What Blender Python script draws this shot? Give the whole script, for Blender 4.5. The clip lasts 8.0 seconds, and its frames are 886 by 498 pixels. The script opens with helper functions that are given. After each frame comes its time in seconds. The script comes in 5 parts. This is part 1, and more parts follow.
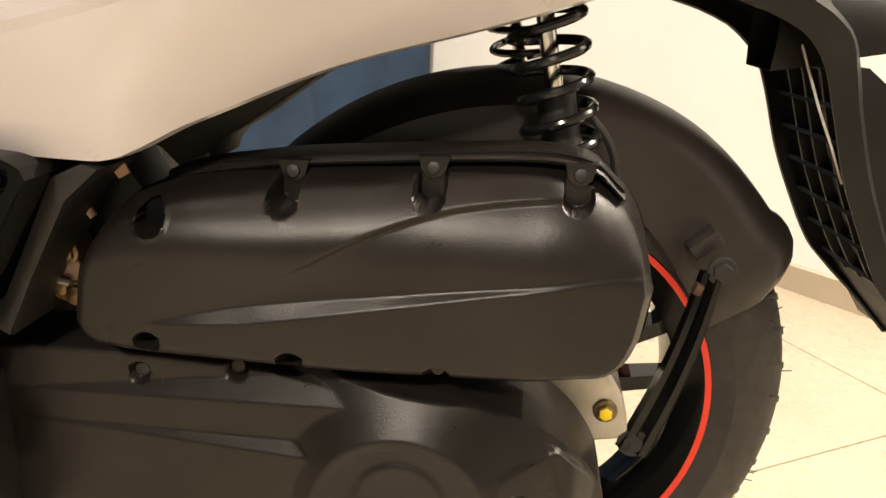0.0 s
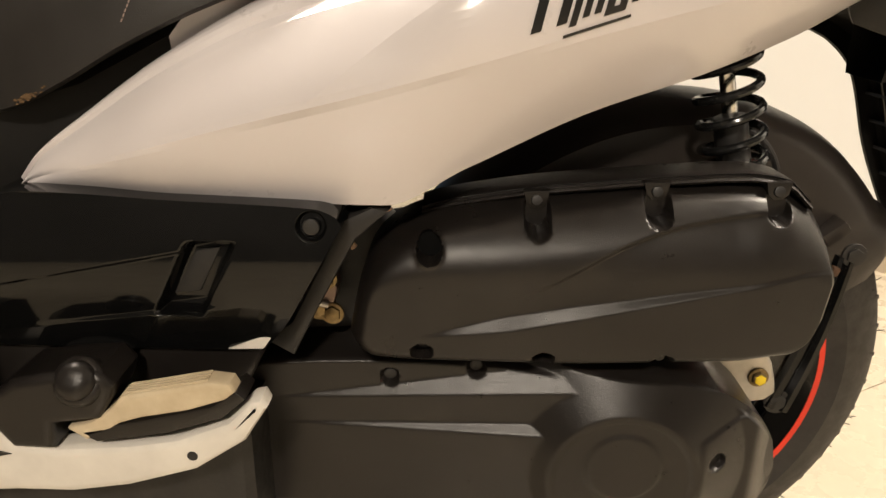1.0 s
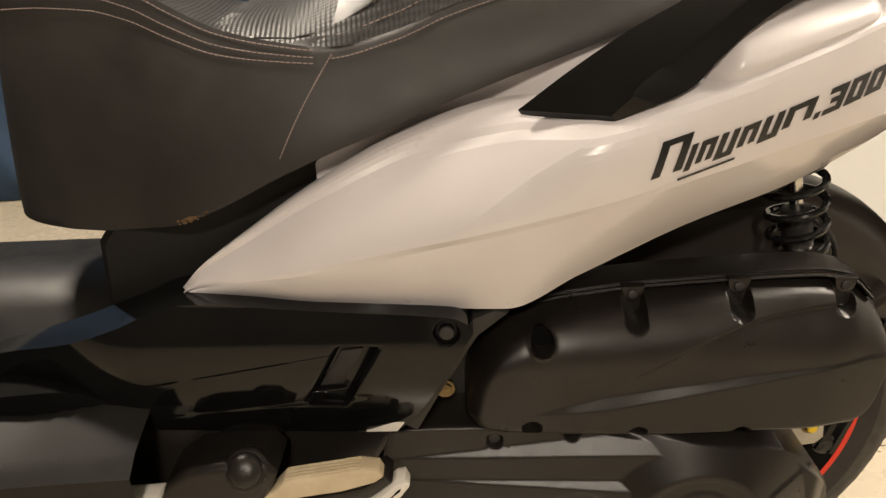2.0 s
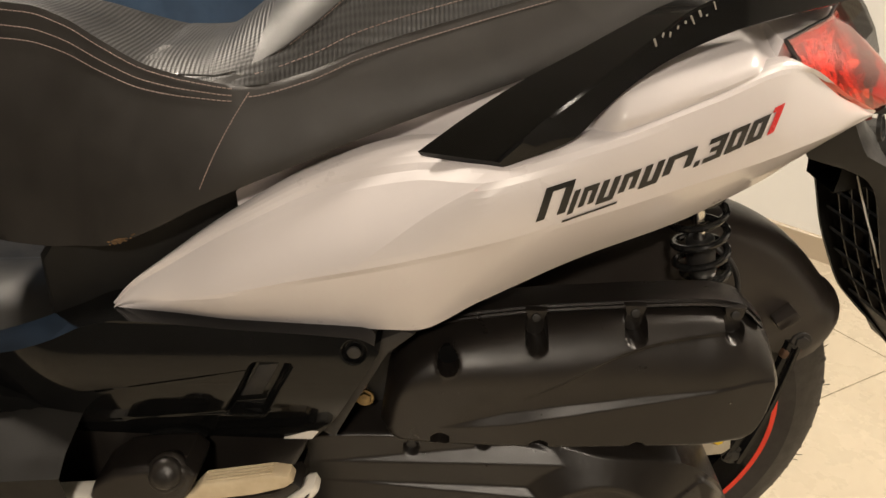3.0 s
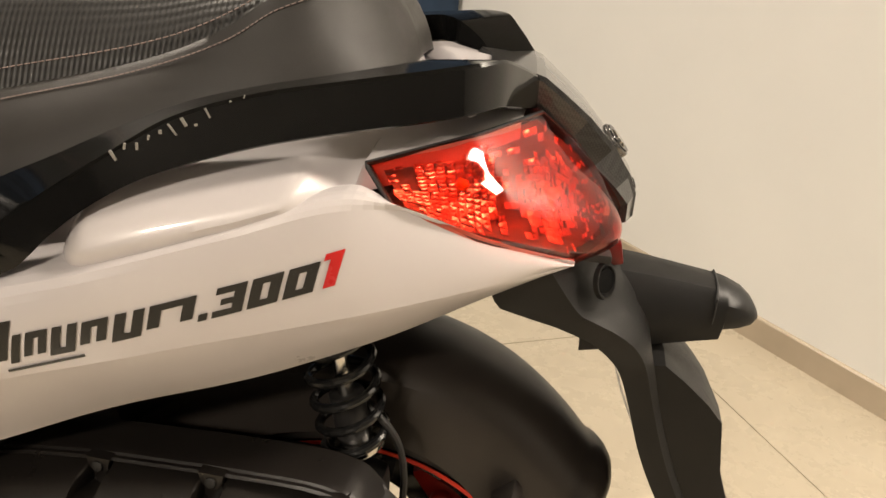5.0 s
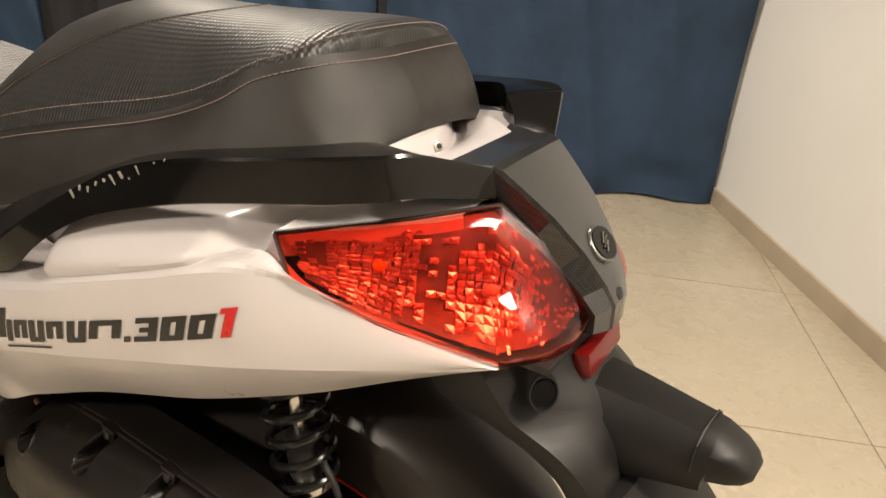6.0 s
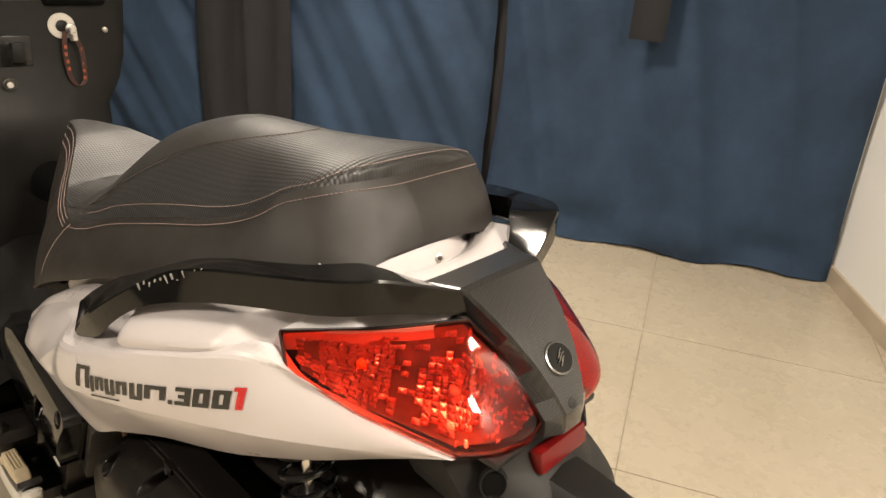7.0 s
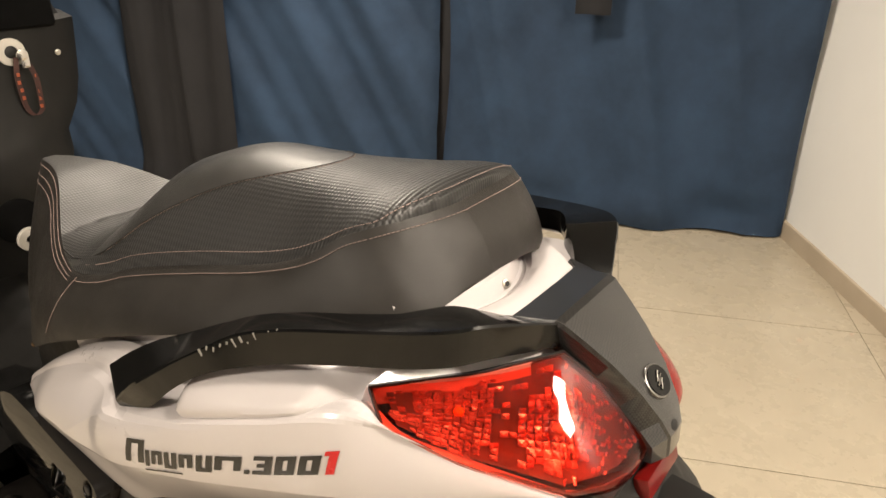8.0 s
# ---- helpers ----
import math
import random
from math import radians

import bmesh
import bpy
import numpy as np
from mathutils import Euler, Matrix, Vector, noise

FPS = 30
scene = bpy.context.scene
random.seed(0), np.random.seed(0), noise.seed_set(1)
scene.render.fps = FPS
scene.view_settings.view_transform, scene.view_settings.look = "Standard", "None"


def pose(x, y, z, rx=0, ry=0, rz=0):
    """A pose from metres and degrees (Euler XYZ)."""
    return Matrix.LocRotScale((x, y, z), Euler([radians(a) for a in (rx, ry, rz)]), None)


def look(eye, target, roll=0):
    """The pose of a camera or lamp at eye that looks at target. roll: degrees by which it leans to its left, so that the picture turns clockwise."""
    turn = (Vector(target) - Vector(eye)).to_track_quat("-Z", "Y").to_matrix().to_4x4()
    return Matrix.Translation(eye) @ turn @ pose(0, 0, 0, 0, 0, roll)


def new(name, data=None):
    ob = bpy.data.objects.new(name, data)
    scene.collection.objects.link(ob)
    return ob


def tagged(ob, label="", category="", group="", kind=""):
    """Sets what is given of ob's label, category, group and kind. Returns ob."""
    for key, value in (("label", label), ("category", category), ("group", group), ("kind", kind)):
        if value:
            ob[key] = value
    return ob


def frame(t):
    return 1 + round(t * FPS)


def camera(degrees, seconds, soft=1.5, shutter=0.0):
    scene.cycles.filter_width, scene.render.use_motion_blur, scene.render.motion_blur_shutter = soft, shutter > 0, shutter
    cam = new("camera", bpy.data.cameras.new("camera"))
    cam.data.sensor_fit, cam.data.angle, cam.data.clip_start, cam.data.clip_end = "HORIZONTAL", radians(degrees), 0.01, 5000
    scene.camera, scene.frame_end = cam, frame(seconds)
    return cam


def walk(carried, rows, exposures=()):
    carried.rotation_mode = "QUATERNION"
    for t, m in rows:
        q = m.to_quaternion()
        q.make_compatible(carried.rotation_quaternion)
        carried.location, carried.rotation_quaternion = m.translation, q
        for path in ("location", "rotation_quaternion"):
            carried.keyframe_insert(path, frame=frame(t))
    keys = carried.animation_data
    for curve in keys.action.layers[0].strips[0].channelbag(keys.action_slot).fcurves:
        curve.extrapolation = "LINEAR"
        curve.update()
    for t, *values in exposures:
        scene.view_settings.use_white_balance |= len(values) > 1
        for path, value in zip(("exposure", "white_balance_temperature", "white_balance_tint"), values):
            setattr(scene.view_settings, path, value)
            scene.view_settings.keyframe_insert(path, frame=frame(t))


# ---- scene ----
cam = camera(61.8, 8.0)
PATH = [
    (0, (0.028, -0.777, 0.78), (-0.155, 1.108, 0.139), 2.9),
    (0.5, (-0.096, -0.848, 0.809), (-0.19, 1.037, 0.148), 1.6),
    (1, (-0.211, -0.882, 0.85), (-0.252, 0.982, 0.127), 0.7),
    (1.5, (-0.315, -0.891, 0.907), (-0.325, 0.949, 0.125), 0.2),
    (1.7, (-0.335, -0.899, 0.949), (-0.344, 0.935, 0.151), 0.2),
    (2.8, (-0.274, -0.943, 1.063), (-0.283, 0.861, 0.2), 1.5),
    (3, (-0.24, -0.939, 1.07), (-0.254, 0.859, 0.194), 1.8),
    (3.5, (-0.139, -0.901, 1.073), (-0.137, 0.899, 0.201), 2.5),
    (4, (-0.013, -0.844, 1.08), (-0.047, 0.961, 0.22), 3.0),
    (4.5, (0.117, -0.783, 1.107), (0.03, 1.033, 0.273), 4.0),
    (4.7, (0.165, -0.745, 1.107), (0.014, 1.07, 0.282), 4.5),
    (5.8, (0.411, -0.555, 1.171), (-0.516, 0.998, 0.318), 5.4),
    (6, (0.479, -0.539, 1.189), (-0.569, 0.93, 0.328), 5.3),
    (6.5, (0.596, -0.505, 1.246), (-0.628, 0.825, 0.389), 5.6),
    (7, (0.63, -0.51, 1.308), (-0.715, 0.744, 0.521), 4.5),
    (7.5, (0.596, -0.545, 1.328), (-0.745, 0.707, 0.533), 2.9),
    (8, (0.488, -0.57, 1.334), (-0.712, 0.796, 0.502), 1.3),
]
EXPOSURES = [(0.0, 0.46), (0.5, 0.36), (1.0, 0.20), (1.5, 0.06), (2.8, -0.15), (3.5, -0.13), (4.5, -0.20), (6.0, -0.08), (8.0, 0.04)]
walk(cam, [(t, look(eye, target, roll)) for t, eye, target, roll in PATH], EXPOSURES)

# ---- world, lamps, exposure ----
world = bpy.data.worlds.new("world")
scene.world = world
world.use_nodes = True
world.node_tree.nodes["Background"].inputs[0].default_value = (0.05, 0.05, 0.05, 1)
world.node_tree.nodes["Background"].inputs[1].default_value = 0.2


def ceiling_lamp_light(x, y, size, power):
    lamp = bpy.data.lights.new("ceiling_lamp_light", "AREA")
    lamp.shape, lamp.size, lamp.energy, lamp.color = "SQUARE", size, power, (1.0, 0.87, 0.72)
    ob = new("ceiling_lamp_light", lamp)
    ob.matrix_world = pose(x, y, 2.655)
    return ob


LAMPS = [(-0.40, -2.9, 112.0), (1.65, 0.15, 90.0), (-1.5, 0.70, 82.0)]
for lx, ly, power in LAMPS:
    ceiling_lamp_light(lx, ly, 0.36, power)


# ---- materials ----
def nodes_of(name):
    m = bpy.data.materials.new(name)
    m.use_nodes = True
    nt = m.node_tree
    return m, nt, nt.nodes["Principled BSDF"]


def tex_coord(nt, scale=(1, 1, 1), rot=(0, 0, 0)):
    tc, mp = nt.nodes.new("ShaderNodeTexCoord"), nt.nodes.new("ShaderNodeMapping")
    mp.inputs["Scale"].default_value = scale
    mp.inputs["Rotation"].default_value = rot
    nt.links.new(tc.outputs["Object"], mp.inputs["Vector"])
    return mp.outputs["Vector"]


def noise_node(nt, vec, scale, detail=4.0, rough=0.55):
    n = nt.nodes.new("ShaderNodeTexNoise")
    n.inputs["Scale"].default_value, n.inputs["Detail"].default_value, n.inputs["Roughness"].default_value = scale, detail, rough
    nt.links.new(vec, n.inputs["Vector"])
    return n.outputs["Fac"]


def ramp(nt, fac, stops):
    r = nt.nodes.new("ShaderNodeValToRGB")
    while len(r.color_ramp.elements) < len(stops):
        r.color_ramp.elements.new(0.5)
    for e, (p, c) in zip(r.color_ramp.elements, stops):
        e.position, e.color = p, (*c, 1)
    nt.links.new(fac, r.inputs["Fac"])
    return r.outputs["Color"]


def map_range(nt, fac, lo, hi):
    m = nt.nodes.new("ShaderNodeMapRange")
    m.inputs["From Min"].default_value, m.inputs["From Max"].default_value = 0.3, 0.7
    m.inputs["To Min"].default_value, m.inputs["To Max"].default_value = lo, hi
    nt.links.new(fac, m.inputs["Value"])
    return m.outputs["Result"]


def bump(nt, bsdf, height, strength, distance):
    b = nt.nodes.new("ShaderNodeBump")
    b.inputs["Strength"].default_value, b.inputs["Distance"].default_value = strength, distance
    nt.links.new(height, b.inputs["Height"])
    nt.links.new(b.outputs["Normal"], bsdf.inputs["Normal"])


def surface(name, dark, light, rough, grain=220.0, grain_bump=0.0, stain=9.0, metal=0.0, coat=0.0, spec=0.5):
    """A surface whose colour and gloss vary in large stains, with a fine grain in relief."""
    m, nt, b = nodes_of(name)
    v = tex_coord(nt)
    big, fine = noise_node(nt, v, stain, 5), noise_node(nt, v, grain, 3)
    nt.links.new(ramp(nt, big, [(0.3, dark), (0.7, light)]), b.inputs["Base Color"])
    nt.links.new(map_range(nt, noise_node(nt, v, stain * 2.3, 6, 0.65), rough * 0.85, rough * 1.2), b.inputs["Roughness"])
    b.inputs["Metallic"].default_value = metal
    b.inputs["Coat Weight"].default_value = coat
    b.inputs["Coat Roughness"].default_value = 0.06
    b.inputs["Specular IOR Level"].default_value = spec
    if grain_bump:
        bump(nt, b, fine, grain_bump, 0.0006)
    return m


WHITE = surface("white_pearl_paint", (0.615, 0.578, 0.582), (0.665, 0.628, 0.632), 0.30, coat=0.7, stain=3)
PEG = surface("aged_cream_plastic", (0.47, 0.38, 0.25), (0.60, 0.51, 0.36), 0.45, stain=40, grain_bump=0.15)
TRIM_WHITE = surface("worn_white_plastic", (0.60, 0.57, 0.52), (0.72, 0.69, 0.63), 0.4, stain=22, grain_bump=0.1)
MATTE = surface("grained_black_plastic", (0.0085, 0.0070, 0.0062), (0.0138, 0.0117, 0.0103), 0.31, grain=900, grain_bump=0.35, stain=14, spec=0.40)
FENDER = surface("brownish_black_plastic", (0.020, 0.0162, 0.0138), (0.030, 0.0248, 0.0210), 0.36, grain=700, grain_bump=0.25, stain=9, spec=0.45)
GREY = surface("dark_grey_plastic", (0.006, 0.0057, 0.0053), (0.0105, 0.0100, 0.0094), 0.46, grain=800, grain_bump=0.3, stain=11, spec=0.32)
GLOSS = surface("gloss_black_paint", (0.003, 0.003, 0.003), (0.005, 0.005, 0.005), 0.08, stain=18, spec=0.4)
DARK = surface("sooty_black_metal", (0.008, 0.008, 0.008), (0.02, 0.018, 0.017), 0.5, grain=300, grain_bump=0.3, stain=30)
VINYL = surface("black_vinyl", (0.021, 0.0190, 0.0172), (0.032, 0.0292, 0.0266), 0.44, grain=1400, grain_bump=0.5, stain=12, spec=0.38)
RUBBER = surface("tyre_rubber", (0.016, 0.014, 0.012), (0.032, 0.028, 0.024), 0.62, grain=500, grain_bump=0.4, stain=25)
SPRING = surface("black_spring_enamel", (0.006, 0.006, 0.006), (0.012, 0.012, 0.012), 0.16, stain=40)
METAL = surface("cast_aluminium", (0.42, 0.40, 0.36), (0.60, 0.57, 0.52), 0.38, grain=260, grain_bump=0.4, stain=30, metal=0.85)
CHROME = surface("bright_steel", (0.62, 0.60, 0.57), (0.75, 0.73, 0.70), 0.16, stain=60, metal=1.0)
RUSTY = surface("rusted_bracket", (0.05, 0.025, 0.012), (0.12, 0.06, 0.03), 0.7, grain=200, grain_bump=0.6, stain=60)
BRASS = surface("zinc_bolt", (0.12, 0.085, 0.04), (0.30, 0.22, 0.11), 0.35, stain=80, metal=0.9)
YELLOW = surface("yellow_paint_mark", (0.75, 0.52, 0.01), (0.85, 0.62, 0.02), 0.4, stain=90)
RED = surface("red_tape", (0.70, 0.035, 0.015), (0.80, 0.05, 0.02), 0.35, stain=30)
RED_PART = surface("red_enamel", (0.48, 0.02, 0.012), (0.6, 0.03, 0.018), 0.3, stain=40)
STITCH = surface("pale_pink_thread", (0.23, 0.165, 0.145), (0.33, 0.25, 0.225), 0.7, grain=2500, grain_bump=0.6)
DECAL = surface("black_vinyl_decal", (0.010, 0.010, 0.010), (0.016, 0.016, 0.016), 0.2)
DECAL_RED = surface("red_vinyl_decal", (0.55, 0.010, 0.012), (0.62, 0.015, 0.015), 0.25)
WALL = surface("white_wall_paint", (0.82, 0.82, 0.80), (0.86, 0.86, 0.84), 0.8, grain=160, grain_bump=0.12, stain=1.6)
# tones of the unseen walls, darkened to dim reflections and bounce
DIM = surface("dim_unseen_wall", (0.20, 0.19, 0.18), (0.24, 0.23, 0.215), 0.85, grain=160, grain_bump=0.1, stain=1.4)
GLOOM = surface("gloom_unseen_wall", (0.055, 0.053, 0.05), (0.075, 0.072, 0.068), 0.85, grain=160, grain_bump=0.1, stain=1.4)
CEIL = surface("unseen_ceiling_grey", (0.34, 0.33, 0.31), (0.38, 0.37, 0.35), 0.85, grain=120, grain_bump=0.1, stain=1.2)
SKIRT = surface("beige_skirting_tile", (0.42, 0.35, 0.26), (0.50, 0.42, 0.32), 0.35, grain=300, stain=5)
GROUT = surface("tile_grout", (0.26, 0.22, 0.165), (0.34, 0.29, 0.22), 0.85, grain=400, grain_bump=0.3, stain=6)
# near-black without gloss, paints the shade inside holes and recesses
RECESS_SHADE = surface("painted_recess_shade", (0.0015, 0.0015, 0.0015), (0.003, 0.003, 0.003), 0.8, spec=0.1)
CORD = surface("printed_lanyard", (0.03, 0.012, 0.01), (0.06, 0.02, 0.015), 0.7, stain=60)
ORANGE = surface("orange_print", (0.30, 0.06, 0.02), (0.40, 0.09, 0.03), 0.6, stain=60)
LAMP_WHITE = surface("lamp_frame_white", (0.75, 0.75, 0.73), (0.8, 0.8, 0.78), 0.5)


def tile_material():
    m, nt, b = nodes_of("beige_porcelain_tile")
    v = tex_coord(nt)
    info = nt.nodes.new("ShaderNodeObjectInfo")
    mix = nt.nodes.new("ShaderNodeMix")
    mix.data_type, mix.blend_type = "RGBA", "MULTIPLY"
    mix.inputs["Factor"].default_value = 1.0
    nt.links.new(ramp(nt, noise_node(nt, v, 3.5, 7, 0.6), [(0.3, (0.455, 0.397, 0.303)), (0.7, (0.495, 0.436, 0.338))]), mix.inputs["A"])
    nt.links.new(ramp(nt, info.outputs["Random"], [(0.0, (0.94, 0.94, 0.93)), (1.0, (1.0, 1.0, 1.0))]), mix.inputs["B"])
    nt.links.new(mix.outputs["Result"], b.inputs["Base Color"])
    nt.links.new(map_range(nt, noise_node(nt, v, 9, 6, 0.7), 0.22, 0.34), b.inputs["Roughness"])
    bump(nt, b, noise_node(nt, v, 60, 3), 0.05, 0.0008)
    return m


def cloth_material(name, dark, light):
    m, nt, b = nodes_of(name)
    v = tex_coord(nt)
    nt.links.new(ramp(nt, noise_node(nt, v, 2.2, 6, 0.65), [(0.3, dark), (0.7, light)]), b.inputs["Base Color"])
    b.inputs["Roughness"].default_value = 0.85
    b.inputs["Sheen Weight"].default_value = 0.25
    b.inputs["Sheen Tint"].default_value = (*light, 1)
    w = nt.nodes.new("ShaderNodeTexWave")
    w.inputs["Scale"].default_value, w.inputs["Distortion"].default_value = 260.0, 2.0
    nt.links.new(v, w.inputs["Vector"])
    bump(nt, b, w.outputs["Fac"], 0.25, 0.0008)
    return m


def ribbed_material(name, across, step, colours):
    """Seat cover with fine raised ribs or knobs; across: the axes along which the ribs follow one another."""
    m, nt, b = nodes_of(name)
    v = tex_coord(nt, rot=(0, 0, -0.1195))
    waves = []
    for axis in across:
        w = nt.nodes.new("ShaderNodeTexWave")
        w.bands_direction, w.wave_profile = axis, "SIN"
        w.inputs["Scale"].default_value = 0.314 / step
        w.inputs["Distortion"].default_value, w.inputs["Detail"].default_value = 0.12, 1.0
        nt.links.new(v, w.inputs["Vector"])
        waves.append(w.outputs["Fac"])
    h = waves[0]
    if len(waves) > 1:
        mul = nt.nodes.new("ShaderNodeMath")
        mul.operation = "MULTIPLY_ADD"
        mul.inputs[1].default_value = 0.38
        nt.links.new(waves[1], mul.inputs[0])
        scaled = nt.nodes.new("ShaderNodeMath")
        scaled.operation = "MULTIPLY"
        scaled.inputs[1].default_value = 0.62
        nt.links.new(waves[0], scaled.inputs[0])
        nt.links.new(scaled.outputs[0], mul.inputs[2])
        h = mul.outputs[0]
    # colour follows rib height too: groove shade is painted in below the crests
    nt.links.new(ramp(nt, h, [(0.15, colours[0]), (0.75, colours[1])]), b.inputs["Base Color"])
    nt.links.new(map_range(nt, noise_node(nt, v, 14, 5), 0.38, 0.55), b.inputs["Roughness"])
    b.inputs["Specular IOR Level"].default_value = 0.45
    bump(nt, b, h, 0.5, 0.0012)
    return m


def carbon_material():
    m, nt, b = nodes_of("carbon_weave")
    v = tex_coord(nt, rot=(0.62, 0.41, 0.6))
    c = nt.nodes.new("ShaderNodeTexChecker")
    c.inputs["Scale"].default_value = 500.0
    c.inputs["Color1"].default_value, c.inputs["Color2"].default_value = (0.007, 0.007, 0.0075, 1), (0.030, 0.0295, 0.029, 1)
    nt.links.new(v, c.inputs["Vector"])
    nt.links.new(c.outputs["Color"], b.inputs["Base Color"])
    b.inputs["Roughness"].default_value = 0.28
    b.inputs["Coat Weight"].default_value = 1.0
    b.inputs["Coat Roughness"].default_value = 0.07
    bump(nt, b, c.outputs["Fac"], 0.25, 0.0004)
    return m


def glass_material(name, colour, rough):
    m, nt, b = nodes_of(name)
    v = tex_coord(nt)
    b.inputs["Base Color"].default_value = (*colour, 1)
    b.inputs["Roughness"].default_value = rough
    b.inputs["IOR"].default_value = 1.36
    b.inputs["Transmission Weight"].default_value = 1.0
    bump(nt, b, noise_node(nt, v, 40, 2), 0.06, 0.001)
    return m


def glow_material(name, colour, strength):
    m, nt, b = nodes_of(name)
    b.inputs["Emission Color"].default_value = (*colour, 1)
    b.inputs["Emission Strength"].default_value = strength
    return m


TILE = tile_material()
# the navy's wide tone range puts blotchy light and fold shade into the colour
NAVY = cloth_material("navy_cloth_light_blotches", (0.009, 0.023, 0.050), (0.024, 0.053, 0.105))
BLACKCLOTH = cloth_material("black_curtain_cloth", (0.006, 0.006, 0.008), (0.014, 0.014, 0.016))
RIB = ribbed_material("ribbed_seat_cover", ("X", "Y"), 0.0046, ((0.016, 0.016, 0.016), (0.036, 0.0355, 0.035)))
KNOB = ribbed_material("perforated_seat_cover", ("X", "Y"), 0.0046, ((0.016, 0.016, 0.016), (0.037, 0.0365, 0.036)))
CARBON = carbon_material()
RED_GLASS = glass_material("red_lens", (0.80, 0.075, 0.034), 0.03)
LUMBAR = surface("smooth_black_vinyl", (0.030, 0.030, 0.029), (0.042, 0.041, 0.040), 0.38, grain=1600, grain_bump=0.3, stain=9, spec=0.8)
GLOW = glow_material("lamp_diffuser", (1.0, 0.82, 0.6), 6.0)


# ---- mesh tools ----
def smooth_edges(bm, angle=32):
    bmesh.ops.remove_doubles(bm, verts=bm.verts, dist=1e-5)
    bmesh.ops.recalc_face_normals(bm, faces=bm.faces)
    for f in bm.faces:
        f.smooth = True
    for e in bm.edges:
        e.smooth = not (len(e.link_faces) == 2 and e.calc_face_angle(0) > radians(angle))


def part(name, bm, material, parent=None, label="", angle=32):
    smooth_edges(bm, angle)
    me = bpy.data.meshes.new(name)
    bm.to_mesh(me)
    bm.free()
    me.materials.append(material)
    ob = new(name, me)
    ob.parent = parent
    return tagged(ob, label)


def thing(name, label, category, group="", at=(0, 0, 0)):
    ob = new(name)
    ob.location = at
    ob.empty_display_size = 0.05
    return tagged(ob, label, category, group)


def curve_at(xs, ys, x):
    """A smooth line through points, without overshoot."""
    xs, ys, x = np.asarray(xs, float), np.asarray(ys, float), np.atleast_1d(np.asarray(x, float))
    d = np.diff(ys) / np.diff(xs)
    s = np.zeros(len(xs))
    s[0], s[-1] = d[0], d[-1]
    for i in range(1, len(xs) - 1):
        s[i] = 0 if d[i - 1] * d[i] <= 0 else 2 * d[i - 1] * d[i] / (d[i - 1] + d[i])
    i = np.clip(np.searchsorted(xs, x) - 1, 0, len(xs) - 2)
    h = xs[i + 1] - xs[i]
    t = np.clip((x - xs[i]) / h, 0, 1)
    return ys[i] * (2 * t**3 - 3 * t**2 + 1) + h * s[i] * (t**3 - 2 * t**2 + t) + ys[i + 1] * (3 * t**2 - 2 * t**3) + h * s[i + 1] * (t**3 - t**2)


def smooth01(a, b, x):
    t = min(1.0, max(0.0, (x - a) / (b - a)))
    return t * t * (3 - 2 * t)


def grid(bm, rows, close_u=False, close_v=False):
    """Faces over rows of points; all rows have the same length."""
    vs = [[bm.verts.new(p) for p in row] for row in rows]
    n, m = len(vs), len(vs[0])
    for i in range(n if close_u else n - 1):
        for j in range(m if close_v else m - 1):
            q = [vs[i][j], vs[(i + 1) % n][j], vs[(i + 1) % n][(j + 1) % m], vs[i][(j + 1) % m]]
            try:
                bm.faces.new(q)
            except ValueError:
                pass
    return vs


def shell(bm, thickness):
    """Gives a sheet its thickness."""
    bmesh.ops.recalc_face_normals(bm, faces=bm.faces)
    bmesh.ops.solidify(bm, geom=bm.faces[:], thickness=thickness)
    return bm


def tube(bm, points, radius, seg=10, closed=False, cap=True):
    pts = [Vector(p) for p in points]
    n, rows = len(pts), []
    up = Vector((0.3, 0.2, 0.93)).normalized()
    for i, p in enumerate(pts):
        a = pts[(i - 1) % n] if closed or i else p
        b = pts[(i + 1) % n] if closed or i < n - 1 else p
        d = (b - a).normalized()
        side = d.cross(up).normalized()
        up = side.cross(d).normalized()
        r = radius(i / max(1, n - 1)) if callable(radius) else radius
        rows.append([p + side * (r * math.cos(2 * math.pi * k / seg)) + up * (r * math.sin(2 * math.pi * k / seg)) for k in range(seg)])
    vs = grid(bm, rows, close_u=closed, close_v=True)
    if cap and not closed:
        bm.faces.new(vs[0])
        bm.faces.new(vs[-1])
    return bm


def box(bm, size, m=None, bevel=0.0, seg=2):
    r = bmesh.ops.create_cube(bm, size=1.0, matrix=(m or Matrix()) @ Matrix.Diagonal((*size, 1)))
    if bevel:
        es = list({e for v in r["verts"] for e in v.link_edges})
        bmesh.ops.bevel(bm, geom=es, offset=bevel, segments=seg, affect="EDGES", profile=0.6)
    return bm


def disc(bm, centre, axis, radius, depth, seg=20, bevel=0.0):
    """A short round block whose outer face lies at centre, its depth running against the axis."""
    a = Vector(axis).normalized()
    m = Matrix.Translation(Vector(centre) - a * depth / 2) @ a.to_track_quat("Z", "Y").to_matrix().to_4x4()
    r = bmesh.ops.create_cone(bm, cap_ends=True, segments=seg, radius1=radius, radius2=radius, depth=depth, matrix=m)
    if bevel:
        es = [e for e in {e for v in r["verts"] for e in v.link_edges} if any(len(f.verts) > 4 for f in e.link_faces)]
        bmesh.ops.bevel(bm, geom=es, offset=bevel, segments=2, affect="EDGES", profile=0.5)
    return bm


